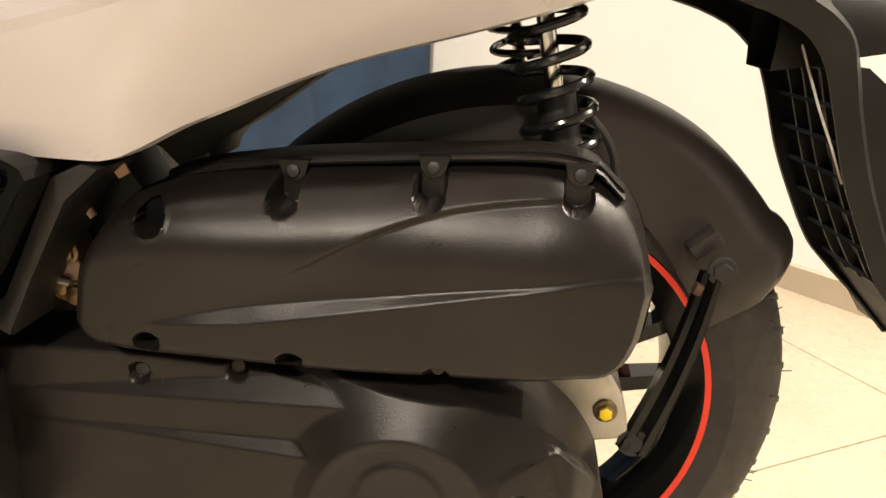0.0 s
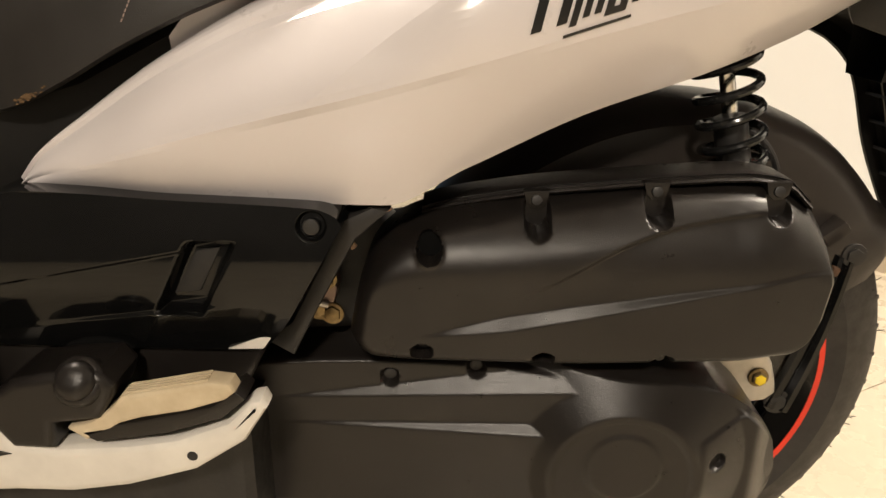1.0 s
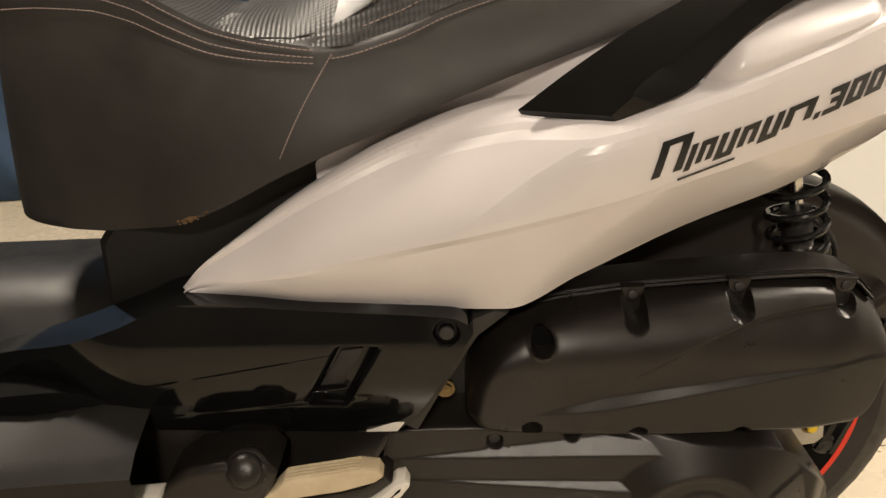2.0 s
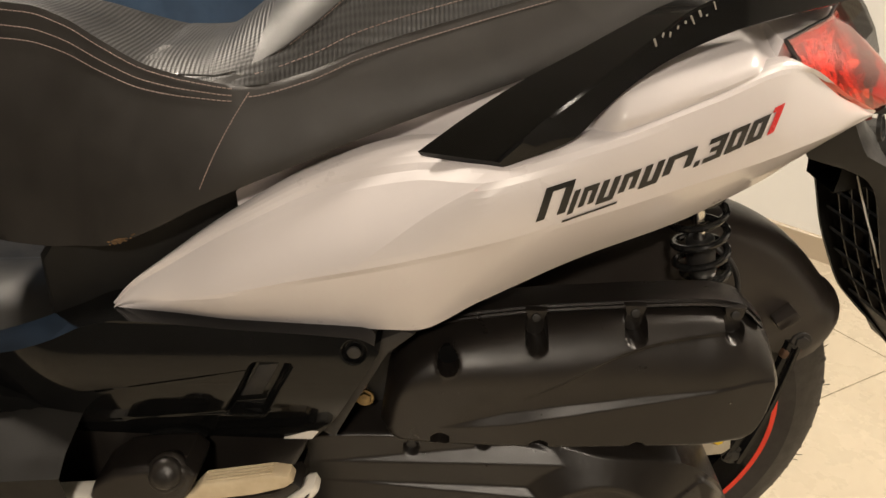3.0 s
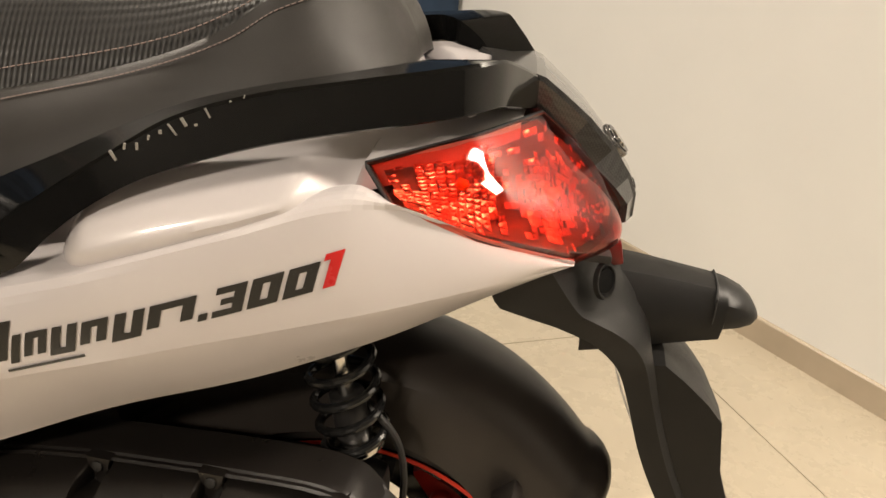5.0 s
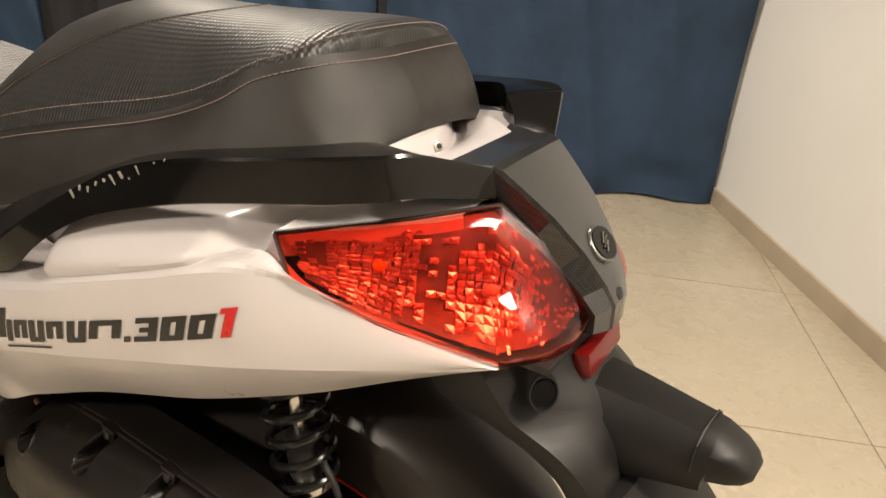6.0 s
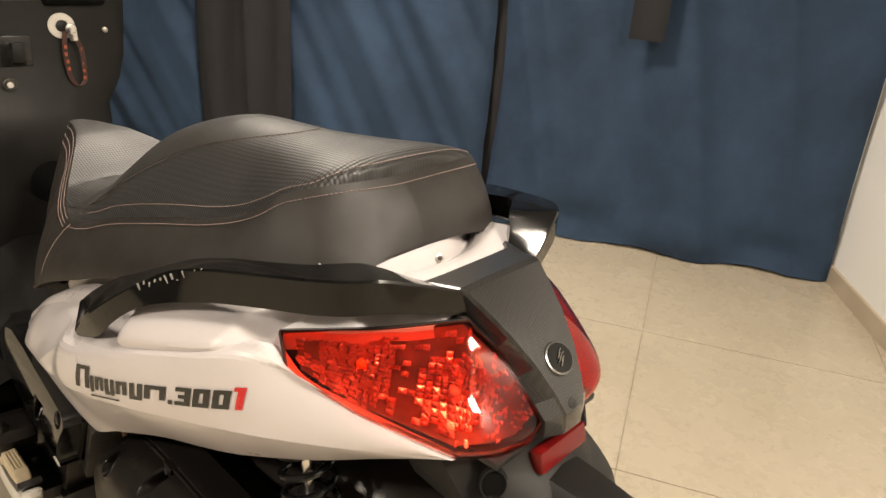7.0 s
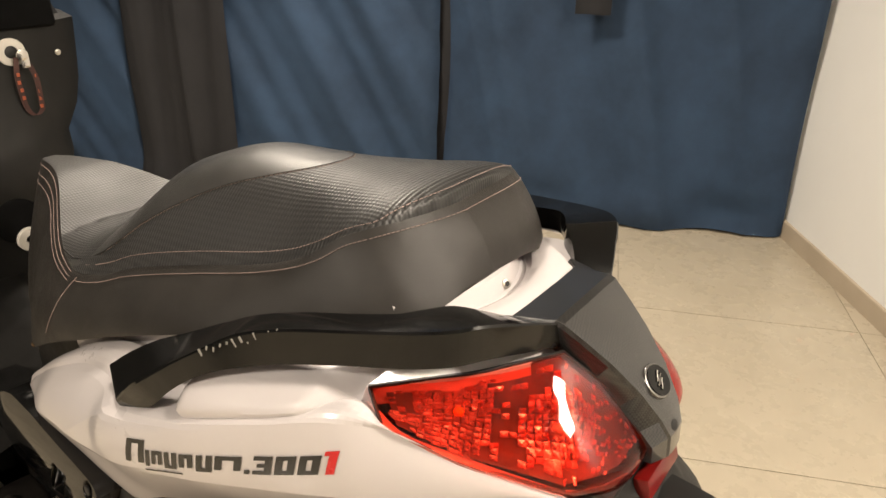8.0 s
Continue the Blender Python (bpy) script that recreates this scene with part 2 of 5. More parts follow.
def prism(bm, outline, y0, y1, bevel=0.0, seg=2):
    """A plate with the given side outline (x, z), from y0 to y1."""
    a = [bm.verts.new((x, y0, z)) for x, z in outline]
    b = [bm.verts.new((x, y1, z)) for x, z in outline]
    n = len(a)
    fs = [bm.faces.new(a), bm.faces.new(b)] + [bm.faces.new([a[i], a[(i + 1) % n], b[(i + 1) % n], b[i]]) for i in range(n)]
    bmesh.ops.recalc_face_normals(bm, faces=fs)
    if bevel:
        es = list({e for f in fs[:2] for e in f.edges})
        bmesh.ops.bevel(bm, geom=es, offset=bevel, segments=seg, affect="EDGES", profile=0.6)
    return bm


def lathe(bm, profile, centre, seg=72):
    """Turns a closed profile of (radius, y) about the wheel's axle."""
    rows = []
    for k in range(seg):
        a = 2 * math.pi * k / seg
        rows.append([(centre[0] + r * math.cos(a), centre[1] + y, centre[2] + r * math.sin(a)) for r, y in profile])
    grid(bm, rows, close_u=True, close_v=True)
    return bm


def screw(parent, at, axis, r=0.006, material=None, name="screw"):
    """A recessed round screw head with its cross."""
    bm = bmesh.new()
    disc(bm, at, axis, r, 0.004, 14, r * 0.25)
    ob = part(name, bm, material or CHROME, parent)
    return ob

# ---- the room ----
CORNER = Vector((-0.435, 2.845))
WALL_DIR, CURT_DIR = Vector((0.672, -0.7405)), Vector((-0.855, -0.519))
ROOM = [CORNER, CORNER + CURT_DIR * 5.2, CORNER + CURT_DIR * 5.2 + WALL_DIR * 6.6, CORNER + WALL_DIR * 6.6]
HEIGHT = 2.7


def wall_between(name, a, b, label, out=0.15):
    d = (b - a).normalized()
    n = Vector((d.y, -d.x))
    mid = (ROOM[0] + ROOM[2]) / 2
    if n.dot((a + b) / 2 - mid) < 0:
        n = -n
    bm = bmesh.new()
    a2, b2 = a - d * out, b + d * out
    for z in (-0.05, HEIGHT + 0.0):
        for p in (a, b, b2 + n * out, a2 + n * out):
            bm.verts.new((p.x, p.y, z))
    bm.verts.ensure_lookup_table()
    v = bm.verts
    for f in ((0, 1, 2, 3), (7, 6, 5, 4), (0, 4, 5, 1), (1, 5, 6, 2), (2, 6, 7, 3), (3, 7, 4, 0)):
        bm.faces.new([v[i] for i in f])
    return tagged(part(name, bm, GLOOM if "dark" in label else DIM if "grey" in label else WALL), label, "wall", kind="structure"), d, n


# far and back walls are unseen, added to shape reflected light
for name, i, label in (("wall_curtain", 0, "plain white wall behind the curtain"), ("wall_far", 1, "added unseen wall, dark grey to keep gloss reflections dim"),
                       ("wall_back", 2, "added unseen wall, grey to hold reflections and bounce down"), ("wall_white", 3, "white painted wall above a beige skirting")):
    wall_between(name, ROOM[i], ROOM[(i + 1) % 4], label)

# unseen ceiling added to close the room; its grey limits bounced light
bm = bmesh.new()
for z in (HEIGHT, HEIGHT + 0.12):
    for p in ROOM:
        bm.verts.new((p.x, p.y, z))
bm.verts.ensure_lookup_table()
for f in ((0, 1, 2, 3), (4, 5, 6, 7), (0, 4, 5, 1), (1, 5, 6, 2), (2, 6, 7, 3), (3, 7, 4, 0)):
    bm.faces.new([bm.verts[k] for k in f])
tagged(part("ceiling", bm, CEIL), "added unseen ceiling, grey to limit bounced light", "ceiling", kind="structure")

# skirting along the white wall
bm = bmesh.new()
n_in = Vector((-WALL_DIR.y, WALL_DIR.x))
if n_in.dot(Vector((0, 0)) - CORNER) < 0:
    n_in = -n_in
q = [CORNER + WALL_DIR * 0.02, CORNER + WALL_DIR * 6.58]
prof = [(0.0, 0.0), (0.013, 0.0), (0.013, 0.077), (0.010, 0.081), (0.0, 0.081)]
grid(bm, [[(*(p + n_in * o), z) for o, z in prof] for p in q], close_v=True)
for ring in ([v for v in bm.verts][:5], [v for v in bm.verts][5:]):
    bm.faces.new(ring)
tagged(part("baseboard", bm, SKIRT), "beige tile skirting along the white wall", "skirting", kind="structure")


# ceiling lamps
def ceiling_lamp(x, y):
    lamp = thing("ceiling_lamp", "square white ceiling lamp, lit warm", "lamp", "ceiling lamps", (x, y, 2.68))
    bm = bmesh.new()
    for sx, sy, w, h in ((0, 0.205, 0.44, 0.03), (0, -0.205, 0.44, 0.03), (0.205, 0, 0.03, 0.38), (-0.205, 0, 0.03, 0.38)):
        box(bm, (w, h, 0.04), pose(sx, sy, 0))
    part("frame", bm, LAMP_WHITE, lamp)
    bm = bmesh.new()
    box(bm, (0.38, 0.38, 0.01), pose(0, 0, 0.0))
    part("diffuser", bm, GLOW, lamp, "glowing warm diffuser")


for lx, ly, power in LAMPS:
    ceiling_lamp(lx, ly)


# curtain: hanging cloth with folds, in panels along the wall
def drape(name, label, s0, s1, material, depth, folds, seed, low=0.006, off=0.10, lean=0.0, lift=0.0, hang=0.0, sweep=0.0):
    rnd = random.Random(seed)
    n_c = Vector((-CURT_DIR.y, CURT_DIR.x))
    if n_c.dot(-CORNER) < 0:
        n_c = -n_c
    waves = [(rnd.uniform(0.5, 1.0) * depth, rnd.uniform(0.7, 1.3) * folds, rnd.uniform(0, 6.28), rnd.uniform(-0.9, 0.9)) for _ in range(5)]
    bm, rows = bmesh.new(), []
    nu, nv = int((s1 - s0) * 70) + 4, 46
    for i in range(nu + 1):
        u = i / nu
        row = []
        for j in range(nv + 1):
            v = j / nv
            z = low + lift * math.sin(u * 9.0) ** 2 + v * (2.55 - low)
            s = s0 + (s1 - s0) * u
            w = sum(a * (1 - 2 * abs(math.sin(0.5 * (k * (s - sweep * min(z, 1.4)) * 6.28 + p + c * z))) ** 0.8) for a, k, p, c in waves) / 2.6
            gather = 0.35 + 0.65 * v
            foot = 0.045 * math.exp(-((z - 0.10) / 0.07) ** 2) * math.sin(s * 7 + seed)
            edge = 0.05 * math.exp(-min(u, 1 - u) * (s1 - s0) / 0.03)
            p = CORNER + CURT_DIR * (s + hang * z * (1 - u) ** 3 + 0.012 * math.sin(z * 4 + seed) * u) + n_c * (off + w * gather + foot - edge + lean * (1 - v))
            row.append((p.x, p.y, z))
        rows.append(row)
    grid(bm, rows)
    shell(bm, 0.003)
    return tagged(part(name, bm, material, angle=80), label, "curtain", group="curtains along the wall")


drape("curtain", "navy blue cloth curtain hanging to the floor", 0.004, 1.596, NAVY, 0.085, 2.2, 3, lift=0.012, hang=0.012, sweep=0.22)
# black backing added so the gap between the curtains reads as shade
drape("curtain", "added black strip standing for the shade in the curtain gap", 1.53, 1.68, BLACKCLOTH, 0.01, 4.0, 2, off=0.03)
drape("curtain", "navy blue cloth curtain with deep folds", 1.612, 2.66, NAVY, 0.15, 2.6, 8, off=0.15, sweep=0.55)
drape("curtain", "black cloth curtain panel in narrow folds", 2.585, 3.10, BLACKCLOTH, 0.05, 4.0, 5, off=0.20)
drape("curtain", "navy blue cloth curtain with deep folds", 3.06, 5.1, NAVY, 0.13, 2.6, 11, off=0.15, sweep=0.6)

# black strip in front of the curtain, added in place of a dark reflection
n_c = Vector((-CURT_DIR.y, CURT_DIR.x))
if n_c.dot(-CORNER) < 0:
    n_c = -n_c
bm, rows = bmesh.new(), []
for i in range(9):
    p = CORNER + CURT_DIR * (0.880 + 0.145 * i / 8) + n_c * (0.155 + 0.006 * math.sin(i * 0.8))
    rows.append([(p.x, p.y, 0.955 + 1.58 * j / 12) for j in range(13)])
grid(bm, rows)
shell(bm, 0.004)
tagged(part("reflection_strip", bm, BLACKCLOTH), "wide black strip before the curtain, standing in for a dark reflection", "strap")

# ---- the scooter ----


def mid(x):
    """The scooter's middle plane, which lies a little askew in the room."""
    return 0.006 + 0.12 * (x - 0.26)


scooter = thing("scooter", "white and black scooter with red rim tape on its stand", "scooter")
AXLE = Vector((0.026, mid(0.026), 0.373))
YAW = Matrix.Translation(AXLE) @ pose(0, 0, 0, 0, 0, 6.85) @ Matrix.Translation(-AXLE)


def local(s, d, z):
    """A place given along the scooter, sideways from its middle plane (right is positive) and up."""
    return Vector((0.26 + 0.9929 * s - 0.1191 * d, 0.006 + 0.1191 * s + 0.9929 * d, z))


def mirror_matrix():
    """The reflection in the scooter's middle plane."""
    n = Vector((-0.12, 1.0, 0.0)).normalized()
    m = Matrix.Identity(3) - 2 * Matrix([[a * b for b in n] for a in n])
    o = Vector((0.26, 0.006, 0.0))
    return Matrix.Translation(o) @ m.to_4x4() @ Matrix.Translation(-o)


MIRROR = mirror_matrix()


def sided(bm, side):
    """Leaves a left-hand mesh as it is, or turns it into its right-hand twin."""
    if side > 0:
        bmesh.ops.transform(bm, matrix=MIRROR, verts=bm.verts)
    return bm


# --- rear wheel ---
wheel = new("rear_wheel")
wheel.parent = scooter
wheel.matrix_local = YAW
bm = bmesh.new()
prof = []
R0, R1, HALF = 0.214, 0.316, 0.068
for k in range(17):  # carcass
    a = math.pi * k / 16
    prof.append((R0 + (R1 - R0) * math.sin(a) ** 0.75, -HALF * math.cos(a) * (1 - 0.12 * math.sin(a))))
prof[0], prof[-1] = (R0, -0.052), (R0, 0.052)
lathe(bm, prof, AXLE, 120)
part("tyre", bm, RUBBER, wheel, "worn black tyre with angled grooves")
# tread grooves: raised blocks left between cuts
bm = bmesh.new()
for k in range(46):
    a0 = 2 * math.pi * k / 46
    for side in (-1, 1):
        rows = []
        for i in range(7):
            f = i / 6
            yy = side * (0.012 + 0.044 * f)
            aa = a0 + side * 0.02 + 0.10 * f
            rr = R0 + (R1 - R0) * max(0.0, math.sin(math.acos(max(-1, min(1, -yy / (HALF * 0.90)))))) ** 0.75
            w = 0.005 * (1 - 0.6 * f)
            rows.append([(AXLE.x + (rr + h) * math.cos(aa + s * w / rr), AXLE.y + yy, AXLE.z + (rr + h) * math.sin(aa + s * w / rr))
                         for s, h in ((-1, -0.001), (-0.7, 0.0016), (0.7, 0.0016), (1, -0.001))])
        grid(bm, rows)
tagged(part("tread_ribs", bm, RUBBER, wheel), kind="stuff")
# fine moulding hairs on the tread
bm = bmesh.new()
rnd = random.Random(4)
for k in range(70):
    a, yy = rnd.uniform(0, 6.283), rnd.uniform(-0.05, 0.05)
    rr = R0 + (R1 - R0) * math.sin(math.acos(-yy / 0.060)) ** 0.75
    d = Vector((math.cos(a), 0, math.sin(a)))
    p = Vector((AXLE.x, AXLE.y + yy, AXLE.z)) + d * (rr - 0.001)
    tube(bm, [p, p + d * rnd.uniform(0.004, 0.011) + Vector((rnd.uniform(-1, 1), 0, rnd.uniform(-1, 1))) * 0.003], 0.0006, 4)
tagged(part("tyre_hairs", bm, RUBBER, wheel), kind="stuff")
bm = bmesh.new()
lathe(bm, [(0.222, -0.056), (0.216, -0.056), (0.206, -0.046), (0.190, -0.030), (0.186, 0.0), (0.190, 0.030), (0.206, 0.046), (0.216, 0.056), (0.222, 0.056), (0.214, 0.05), (0.196, 0.03), (0.194, -0.03), (0.214, -0.05)], AXLE, 96)
part("rim", bm, GLOSS, wheel, "gloss black rim")
for yy in (-1, 1):
    bm = bmesh.new()
    lathe(bm, [(0.2205, yy * 0.0575), (0.2145, yy * 0.0560), (0.2145, yy * 0.0570), (0.2205, yy * 0.0588)], AXLE, 120)
    part("rim_tape", bm, RED, wheel, "thin red tape round the rim")
for k in range(5):
    bm = bmesh.new()
    a = 2 * math.pi * k / 5 + 0.25
    d, t = Vector((math.cos(a), 0, math.sin(a))), Vector((-math.sin(a), 0, math.cos(a)))
    for off in (-1, 1):
        rows = []
        for f in (0.0, 0.35, 0.7, 1.0):
            c = AXLE + d * (0.04 + 0.152 * f) + t * off * (0.012 + 0.022 * f)
            w, h = 0.010 - 0.002 * f, 0.020 - 0.006 * f
            rows.append([c + t * w * sx + Vector((0, h * sy, 0)) for sx, sy in ((-1, -1), (1, -1), (1, 1), (-1, 1))])
        grid(bm, rows, close_v=True)
    part("spoke", bm, GLOSS, wheel)
bm = bmesh.new()
lathe(bm, [(0.012, -0.05), (0.045, -0.05), (0.052, -0.03), (0.052, 0.03), (0.045, 0.05), (0.012, 0.05)], AXLE, 40)
part("hub", bm, DARK, wheel)
bm = bmesh.new()
lathe(bm, [(0.075, 0.062), (0.120, 0.062), (0.120, 0.067), (0.075, 0.067)], AXLE, 60)
part("brake_disc", bm, CHROME, wheel)
caliper = bmesh.new()
box(caliper, (0.05, 0.05, 0.10), Matrix.Translation((AXLE.x + 0.105, AXLE.y + 0.075, AXLE.z + 0.075)) @ pose(0, 0, 0, 0, -35, 0), 0.008)
disc(caliper, (AXLE.x + 0.10, AXLE.y + 0.04, AXLE.z + 0.07), (0, -1, 0), 0.016, 0.03, 18, 0.003)
caliper = part("brake_caliper", caliper, RED_PART, scooter, "red brake caliper")
screw(caliper, (AXLE.x + 0.135, AXLE.y + 0.049, AXLE.z + 0.03), (0, -1, 0), 0.007, BRASS)
screw(caliper, (AXLE.x + 0.075, AXLE.y + 0.049, AXLE.z + 0.115), (0, -1, 0), 0.007, BRASS)

# --- hugger fender over the wheel ---
bm, rows = bmesh.new(), []
for i in range(75):
    f = i / 74
    a = radians(146 - 117.0 * f)
    # a rounded bead round the rear tip
    lo = 0.005 * smooth01(0.70, 0.90, f) - 0.007 * smooth01(0.915, 0.940, f) + 0.030 * max(0.0, (f - 0.950) / 0.05) ** 2.4
    wid = 0.088 - 0.014 * f
    row = []
    for j in range(21):
        g = -1 + 2 * j / 20
        rr = 0.345 - lo - (0.042 + 0.026 * smooth01(0.55, 0.95, f)) * g * g - 0.050 * (max(0.0, abs(g) - 0.80) / 0.20) ** 1.3
        row.append((AXLE.x + rr * math.cos(a), AXLE.y + wid * math.sin(g * 1.45) / math.sin(1.45), AXLE.z + rr * math.sin(a)))
    rows.append(row)
grid(bm, rows)
shell(bm, -0.003)
bmesh.ops.transform(bm, matrix=YAW, verts=bm.verts)
fender = part("rear_fender", bm, FENDER, scooter, "black plastic hugger fender over the tyre")
bm = bmesh.new()
box(bm, (0.030, 0.03, 0.016), Matrix.Translation((0.208, -0.088, 0.574)) @ pose(0, 0, 0, 0, -40, 0), 0.003)
part("bracket_lug", bm, FENDER, fender)
bm = bmesh.new()
prism(bm, [(-0.175, 0.60), (-0.075, 0.640), (0.008, 0.648), (0.010, 0.683), (-0.02, 0.69), (-0.115, 0.672), (-0.17, 0.635)], -0.088, -0.06, 0.004)
part("front_skirt", bm, FENDER, fender)

# fender stay with its bolts, and the brake hose
stay = bmesh.new()
rows = []
for f in np.linspace(0, 1, 9):
    c = Vector((0.160 + 0.052 * f + 0.006 * math.sin(3.14 * f), -0.137 + 0.018 * f, 0.372 + 0.182 * f))
    d = Vector((0.29, 0, 0.957))
    n = Vector((0.957, 0, -0.29))
    w = 0.017 - 0.005 * f
    rows.append([c + n * s * w + Vector((0, y, 0)) for s, y in ((-1, 0), (-0.75, -0.006), (-0.35, -0.007), (0, -0.002), (0.35, -0.007), (0.75, -0.006), (1, 0), (0, 0.006))])
vs = grid(stay, rows, close_v=True)
stay.faces.new(vs[0])
stay.faces.new(vs[-1])
stay = part("fender_stay", stay, GLOSS, scooter, "black ribbed metal stay holding the fender")
for at, r in (((0.160, -0.143, 0.381), 0.010), ((0.219, -0.128, 0.558), 0.009)):
    bm = bmesh.new()
    disc(bm, at, (0, -1, 0), r, 0.008, 6, 0.001)
    disc(bm, (at[0], at[1] + 0.003, at[2]), (0, -1, 0), r * 1.5, 0.004, 20, 0.001)
    part("bolt", bm, DARK, stay)
bm = bmesh.new()
box(bm, (0.009, 0.012, 0.012), Matrix.Translation((0.200, -0.125, 0.540)) @ pose(0, 0, 0, 0, 20, 0), 0.004)
part("rusty_clip", bm, RUSTY, stay, "rusty clip")
hose = bmesh.new()
pts = [(0.070, -0.14, 0.700), (0.079, -0.147, 0.696), (0.087, -0.15, 0.690), (0.095, -0.15, 0.682), (0.102, -0.15, 0.672), (0.107, -0.15, 0.661), (0.111, -0.15, 0.645), (0.113, -0.15, 0.625), (0.113, -0.15, 0.600)]
tube(hose, pts, 0.0035, 8)
part("brake_hose", hose, DARK, scooter)

# gear casing end beside the wheel
casing = bmesh.new()
prism(casing, [(0.03, 0.44), (0.09, 0.464), (0.128, 0.460), (0.143, 0.436), (0.150, 0.412), (0.152, 0.398), (0.142, 0.388), (0.11, 0.382), (0.03, 0.37)], -0.150, -0.075, 0.008, 3)
casing = part("gear_casing", casing, METAL, scooter, "bare cast aluminium gear casing")
bm = bmesh.new()
disc(bm, (0.128, -0.158, 0.420), (0, -1, 0), 0.0085, 0.012, 6, 0.0015)
disc(bm, (0.128, -0.153, 0.420), (0, -1, 0), 0.0115, 0.006, 20, 0.001)
part("bolt", bm, BRASS, casing)
bm = bmesh.new()
disc(bm, (0.128, -0.1595, 0.420), (0, -1, 0), 0.0065, 0.003, 6, 0.0008)
part("paint_mark", bm, YELLOW, casing, "yellow paint mark on the bolt head")


# --- shock absorbers ---
def shock(side):
    y = (-0.150)
    top, bot = Vector((0.020, y, 0.86)), Vector((0.066, y, 0.655))
    ax = (bot - top).normalized()
    s1 = ax.cross(Vector((0, 1, 0))).normalized()
    s2 = ax.cross(s1)
    ob = new("shock_absorber")
    ob.parent = scooter
    bm = bmesh.new()
    pts = []
    turns = 7.5
    for k in range(int(turns * 22) + 1):
        f = k / (turns * 22)
        a = f * turns * 2 * math.pi
        g = 0.05 + 0.93 * f ** 0.95
        pts.append(top.lerp(bot, g) + (s1 * math.cos(a) + s2 * math.sin(a)) * 0.0300)
    tube(bm, pts, 0.0044, 10)
    part("coil_spring", sided(bm, side), SPRING, ob, "gloss black coil spring")
    for name, a, b, r, mat in (("rod", 0.0, 0.75, 0.0075, CHROME), ("damper_body", 0.72, 0.97, 0.0165, DARK), ("spring_seat", 0.93, 1.0, 0.027, CHROME), ("top_seat", -0.05, 0.03, 0.031, SPRING)):
        bm = bmesh.new()
        disc(bm, top.lerp(bot, a), -ax, r, (bot - top).length * (b - a), 24, 0.002)
        part(name, sided(bm, side), mat, ob)
    return ob


shock(-1)
shock(1)


# --- air filter cover ---
AB_TOP = ([-0.310, -0.305, -0.292, -0.272, -0.247, -0.215, -0.187, -0.143, -0.085, -0.019, 0.050, 0.080, 0.102, 0.120, 0.133, 0.138], [0.530, 0.562, 0.600, 0.622, 0.635, 0.644, 0.649, 0.656, 0.662, 0.668, 0.672, 0.668, 0.657, 0.640, 0.612, 0.580])
AB_LOW = ([-0.310, -0.303, -0.287, -0.257, -0.194, -0.073, 0.034, 0.098, 0.120, 0.134, 0.138], [0.530, 0.515, 0.506, 0.504, 0.502, 0.498, 0.498, 0.503, 0.515, 0.545, 0.580])
BOSSES = [(-0.141, 0.651), (-0.034, 0.661), (0.074, 0.663)]
SLOTS = [(-0.242, 0.521), (-0.132, 0.513), (-0.021, 0.508)]


AB_RIM = [(x, float(curve_at(*AB_TOP, x)[0])) for x in np.linspace(-0.310, 0.138, 90)] + [(x, float(curve_at(*AB_LOW, x)[0])) for x in np.linspace(0.138, -0.310, 90)]
AB_P = np.array(AB_RIM)
AB_D = np.roll(AB_P, -1, axis=0) - AB_P
AB_L = np.maximum((AB_D ** 2).sum(axis=1), 1e-12)


def rim_distance(x, z):
    """How far inside the cover's outline a point lies."""
    v = np.array((x, z)) - AB_P
    f = np.clip((v * AB_D).sum(axis=1) / AB_L, 0, 1)
    return float(np.sqrt((((v - AB_D * f[:, None]) ** 2).sum(axis=1)).min()))


